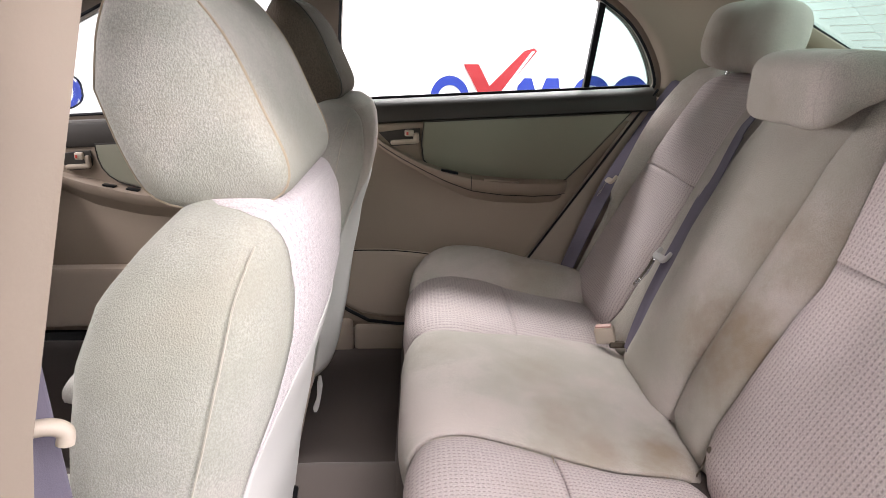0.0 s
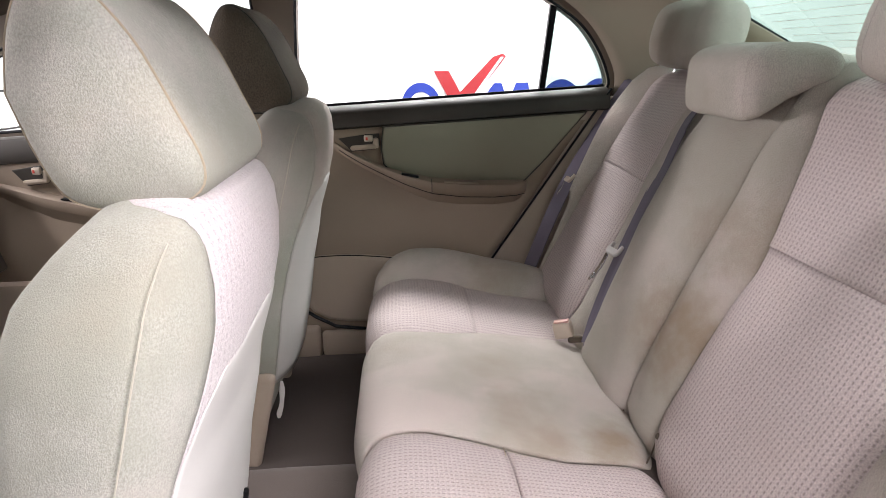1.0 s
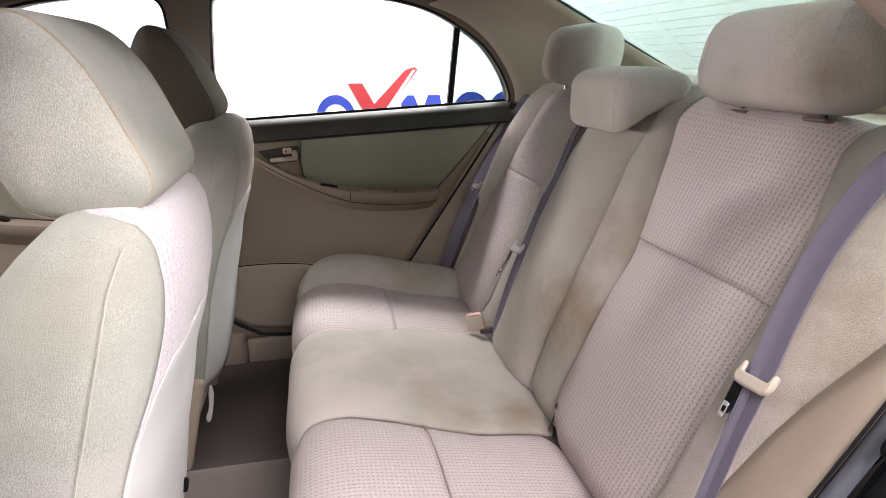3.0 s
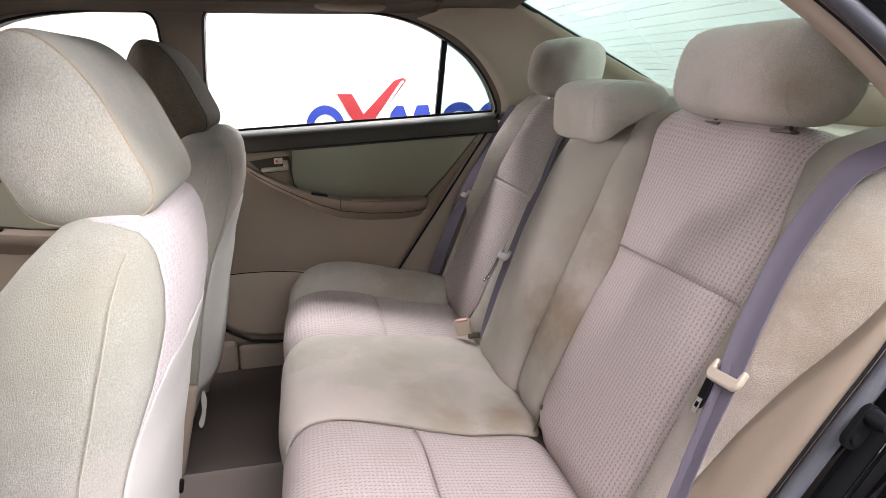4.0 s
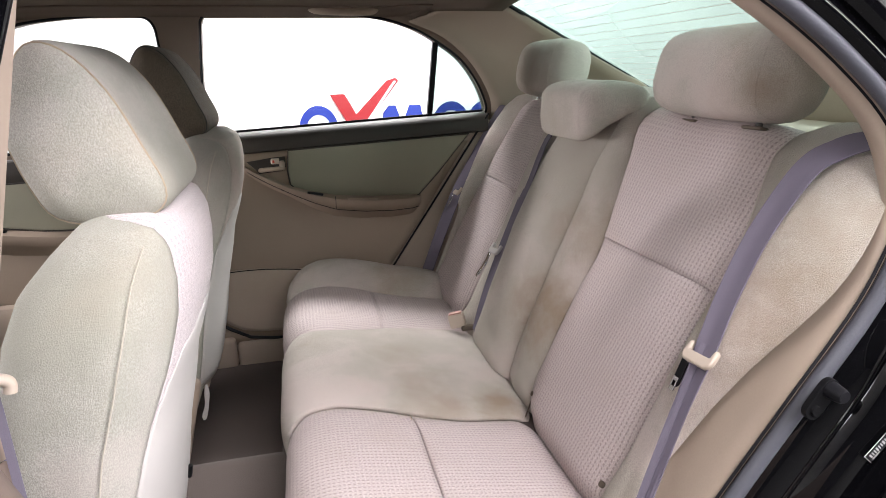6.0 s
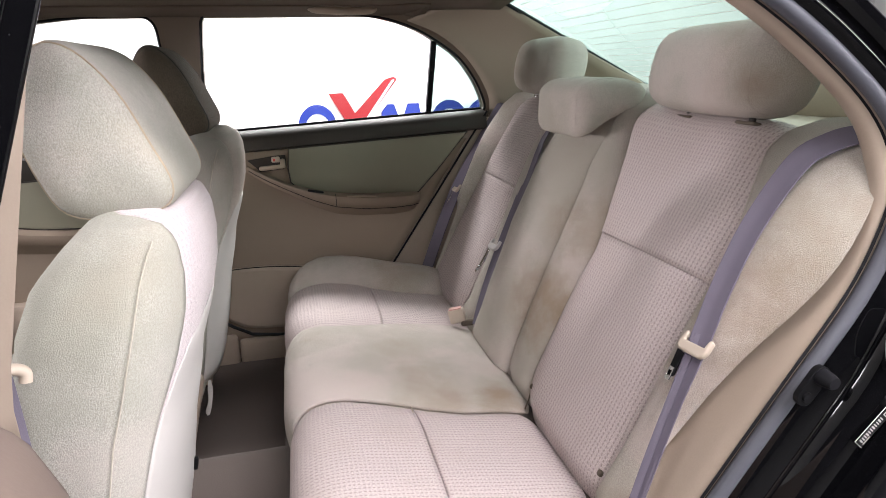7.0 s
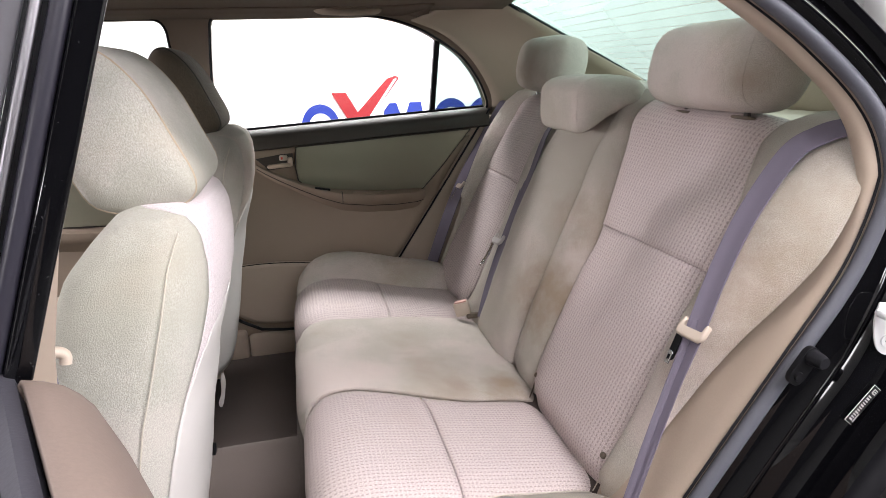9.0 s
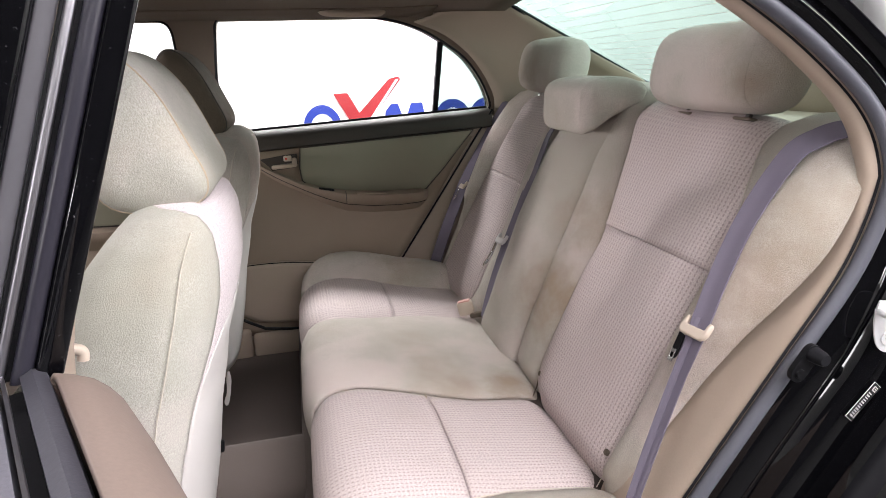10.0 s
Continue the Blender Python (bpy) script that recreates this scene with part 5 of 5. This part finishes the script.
def rear_door_open():
    """The near rear door, swung open by 65 degrees. Local: u from its front edge, n towards the cabin side, z up."""
    t = thing("open_rear_door", "black rear door swung open with its window lowered", "car door", at=(-0.641, -0.951, 0.3))
    O, U, N = Vector((-0.641, -0.951, 0)), Vector((0.423, -0.906, 0)), Vector((0.906, 0.423, 0))
    def at(u, n, z):
        return O + U * u + N * n + Vector((0, 0, z))
    BELT, LEAN = 1.055, 0.365
    def bar(name, u0, u1, n0, n1, mat, label="", z0=BELT - 0.005, z1=1.42, rnd=False):
        rings = []
        for z in steps(z0, z1, 6):
            s = LEAN * (z - BELT)
            cu, cn, ru, rn = (u0 + u1) / 2, (n0 + n1) / 2, abs(u1 - u0) / 2, abs(n1 - n0) / 2
            pw = 1.0 if rnd else 0.35
            rings.append([at(cu + ru * math.copysign(abs(math.cos(a)) ** pw, math.cos(a)), cn + s + rn * math.copysign(abs(math.sin(a)) ** pw, math.sin(a)), z) for a in [k * math.tau / 20 for k in range(20)]])
        return loft(name, rings, mat, t, label)
    bar("frame_flange", -0.004, 0.012, -0.004, 0.013, M_PAINT, "glossy black inner window frame")
    bar("glass_run", 0.000, 0.010, -0.016, -0.004, M_RUN, "grey rubber glass run", rnd=True)
    bar("frame_web", -0.006, 0.000, -0.0275, -0.004, M_BLACKP)
    bar("frame_trim", 0.000, 0.006, -0.0255, -0.019, M_SILVER, "bright metal edge of the window frame", rnd=True)
    bar("outer_frame", -0.02, 0.000, -0.0400, -0.0275, M_OUTER, "grey outer window frame")
    bar("outer_moulding", -0.02, 0.004, -0.068, -0.0400, M_PAINT, "black outer moulding")
    # belt line: inner trim, rubber lip, slot and outer lip
    def strip(name, prof, mat, label="", u0=0.0, u1=0.92):
        loft(name, [[at(u, n, z) for n, z in prof] for u in steps(u0, u1, 8)], mat, t, label)
    strip("belt_rubber", [(0.004, BELT - 0.012), (0.002, BELT - 0.001), (-0.005, BELT + 0.003), (-0.012, BELT), (-0.013, BELT - 0.03)], M_LIP, "dark rubber window lip")
    strip("window_slot", [(-0.012, BELT - 0.014), (-0.024, BELT - 0.014), (-0.024, BELT - 0.035), (-0.012, BELT - 0.035)], M_BLACKP)
    strip("lip_edge", [(-0.0195, BELT - 0.02), (-0.0195, BELT + 0.001), (-0.0215, BELT + 0.002), (-0.0215, BELT - 0.02)], M_SILVER, "thin metal edge of the outer lip")
    strip("outer_lip", [(-0.022, BELT - 0.02), (-0.024, BELT + 0.002), (-0.034, BELT + 0.006), (-0.058, BELT + 0.003), (-0.085, BELT - 0.010), (-0.098, BELT - 0.035)], M_SLATE, "grey outer window lip")
    # inner lining with a rounded front end
    def lining(w, v):
        f = 1.0 - max(0.0, 1 - v / 0.035) ** 2.2
        z = BELT + 0.003 - 0.70 * w
        n = lerp_table([(0.0, 0.004), (0.006, 0.015), (0.015, 0.026), (0.04, 0.036), (0.09, 0.047), (0.16, 0.058), (0.28, 0.07), (0.5, 0.075), (1.0, 0.07)], w)
        u = 0.004 + 0.016 * (1 - f) + 0.90 * v
        z -= 0.006 * max(0.0, 1 - v / 0.03) ** 2 * (1 if w < 0.3 else 0)
        return at(u, n * f + 0.002, z), (u, z)
    grid("lining", lining, [0, 0.006, 0.012, 0.025, 0.04, 0.065, 0.09, 0.12, 0.16, 0.2, 0.28, 0.4, 0.5, 0.7, 1.0], [0, 0.002, 0.005, 0.01, 0.015, 0.02, 0.03, 0.045, 0.06, 0.08, 0.1, 0.15, 0.25, 0.4, 0.6, 0.8, 1.0], M_LINING, t, "beige moulded door lining", thick=0.004)
    loft("door_shell", [[at(u, n, z) for n, z in ((-0.03, BELT - 0.03), (-0.080, BELT - 0.02), (-0.105, BELT - 0.10), (-0.115, 0.60), (-0.10, 0.32), (0.0, 0.30), (0.0, BELT - 0.06))] for u in (-0.10, -0.095, 0.0, 0.3, 0.6, 0.90, 0.92)], M_PAINT, t, "black painted door shell")


rear_door_open()


# ---- belts ----
REST_N = (-COSB, 0, SINB)


def on_rest(s, y, off):
    x, z = rest_plane(s, off)
    return (x, y, z)


def tongue(t, p, axis, guide_mat, guide_label, blade=None):
    """The sliding guide and the latch plate of a belt at p; axis runs down the belt."""
    d = Vector(axis).normalized()
    n = Vector(REST_N)
    s = d.cross(n).normalized()
    n = s.cross(d).normalized()
    m = Matrix((( s.x, d.x, n.x, p[0]), (s.y, d.y, n.y, p[1]), (s.z, d.z, n.z, p[2]), (0, 0, 0, 1)))
    out = [(-0.036, -0.017), (-0.029, -0.020), (-0.0265, -0.012), (-0.0262, -0.001), (0.0262, -0.001), (0.0265, -0.012), (0.029, -0.020), (0.036, -0.017), (0.038, 0.004), (0.034, 0.015), (0.026, 0.021), (-0.026, 0.021), (-0.034, 0.015), (-0.038, 0.004)]
    m = m @ Matrix.Scale(0.78, 4)
    mg = m @ Matrix.Rotation(radians(14), 4, "X")
    if guide_mat:
        plate("guide", out, [], lambda u, v, w: mg @ Vector((u, v, w - 0.003)), 0.012, guide_mat, t, guide_label, rim=0.003)
    plate("tongue", [(0.030, 0.018), (0.012, 0.022), (0.010, 0.066), (0.014, 0.072), (0.026, 0.072), (0.029, 0.066)], [], lambda u, v, w: m @ Vector((u, v, w + 0.006)), 0.004, blade or M_BLACKP, t, "steel tongue" if blade else "black tongue", rim=0.001)
    plate("tongue_plate", [(0.013, 0.054), (0.026, 0.054), (0.0265, 0.081), (0.013, 0.081)], [[(0.016, 0.062), (0.0235, 0.062), (0.0235, 0.072), (0.016, 0.072)]], lambda u, v, w: m @ Vector((u, v, w + 0.0105)), 0.0025, M_CHROME, t, "chrome latch plate", rim=0.0006)


def near_belt():
    t = thing("rear_seat_belt", "grey-violet rear seat belt lying over the backrest", "seat belt", group="rear seat belts", at=(0.15, -0.62, 0.83))
    pts = [(0.350, -0.662, 1.132), (0.329, -0.655, 1.130), (0.297, -0.645, 1.126), (0.267, -0.630, 1.114)]
    pts += [on_rest(s, y, 0.06) for s, y in ((0.580, -0.614), (0.479, -0.598), (0.38, -0.604), (0.308, -0.616), (0.2, -0.633), (0.1, -0.652), (0.038, -0.666), (-0.06, -0.688))]
    pts = smooth_path(pts, 6)
    flat, steep = Vector((-0.30, -0.20, 0.93)), Vector((-COSB, -0.18, SINB))
    nn = [flat.lerp(steep, min(1.0, i / 27)) for i in range(len(pts))]
    ribbon("webbing", pts, nn, [lerp_table([(0, 0.042), (24, 0.039), (43, 0.035), (47, 0.027), (54, 0.024), (66, 0.018)], i) for i in range(len(pts))], 0.0014, M_BELT, t)
    low = pts[42:]
    ribbon("webbing", [p + Vector((-0.004, 0.004, 0.003)) for p in low], (-COSB, -0.5, SINB), [0.011] * len(low), 0.0014, M_BELT, t, "folded lower strap")
    tongue(t, on_rest(0.292, -0.6185, 0.062), (-0.459, -0.09, -0.889), M_CREAM, "cream plastic sliding guide")


near_belt()


def far_belt():
    t = thing("rear_seat_belt", "grey-violet rear seat belt hanging beside the far pillar", "seat belt", group="rear seat belts", at=(0.09, 0.67, 0.83))
    pts = smooth_path([(0.285, 0.715, 1.105), (0.262, 0.705, 1.09), (0.185, 0.695, 0.975), (0.095, 0.676, 0.835), (0.03, 0.662, 0.70), (-0.03, 0.655, 0.55)], 6)
    ribbon("webbing", pts, (-0.75, -0.55, 0.35), 0.048, 0.0014, M_BELT, t)
    tongue(t, (0.093, 0.672, 0.832), (-0.42, -0.06, -0.87), M_CREAM, "cream plastic sliding guide", M_CHROME)


far_belt()


def centre_belt():
    t = thing("centre_seat_belt", "dark centre lap and shoulder belt hanging over the seat", "seat belt", at=(0.1, 0.2, 0.75))
    pts = smooth_path([on_rest(0.66, 0.205, 0.045), on_rest(0.56, 0.205, 0.060), on_rest(0.40, 0.200, 0.055), on_rest(0.2, 0.185, 0.045), on_rest(0.08, 0.165, 0.037), on_rest(0.0, 0.14, 0.03)], 6)
    ribbon("webbing", pts, REST_N, 0.042, 0.0014, M_BELT, t)
    ribbon("webbing", [(p[0] - 0.004, p[1] - 0.018, p[2]) for p in pts[8:]], REST_N, 0.03, 0.0014, M_BELT, t)
    tongue(t, on_rest(0.215, 0.200, 0.054), (-0.459, -0.1, -0.889), M_VINYL, "grey plastic sliding guide", M_CHROME)
    tongue(t, on_rest(0.18, 0.188, 0.056), (-0.459, 0.25, -0.889), None, "", M_CHROME)


centre_belt()


def buckle():
    t = thing("belt_buckle", "cream plastic belt buckle standing on the cushion", "buckle", at=(-0.02, 0.19, 0.55))
    block("housing", (0.045, 0.024, 0.042), pose(-0.040, 0.205, 0.562, 0, -15, -25), M_CREAM, t, bevel=0.006)
    block("button", (0.036, 0.017, 0.006), pose(-0.045, 0.207, 0.5825, 0, -15, -25), M_ROSE, t, "faded red release button", bevel=0.002)
    block("stalk", (0.035, 0.014, 0.016), pose(-0.014, 0.19, 0.543), M_DSEAM, t, "brown belt stalk", bevel=0.004)


buckle()
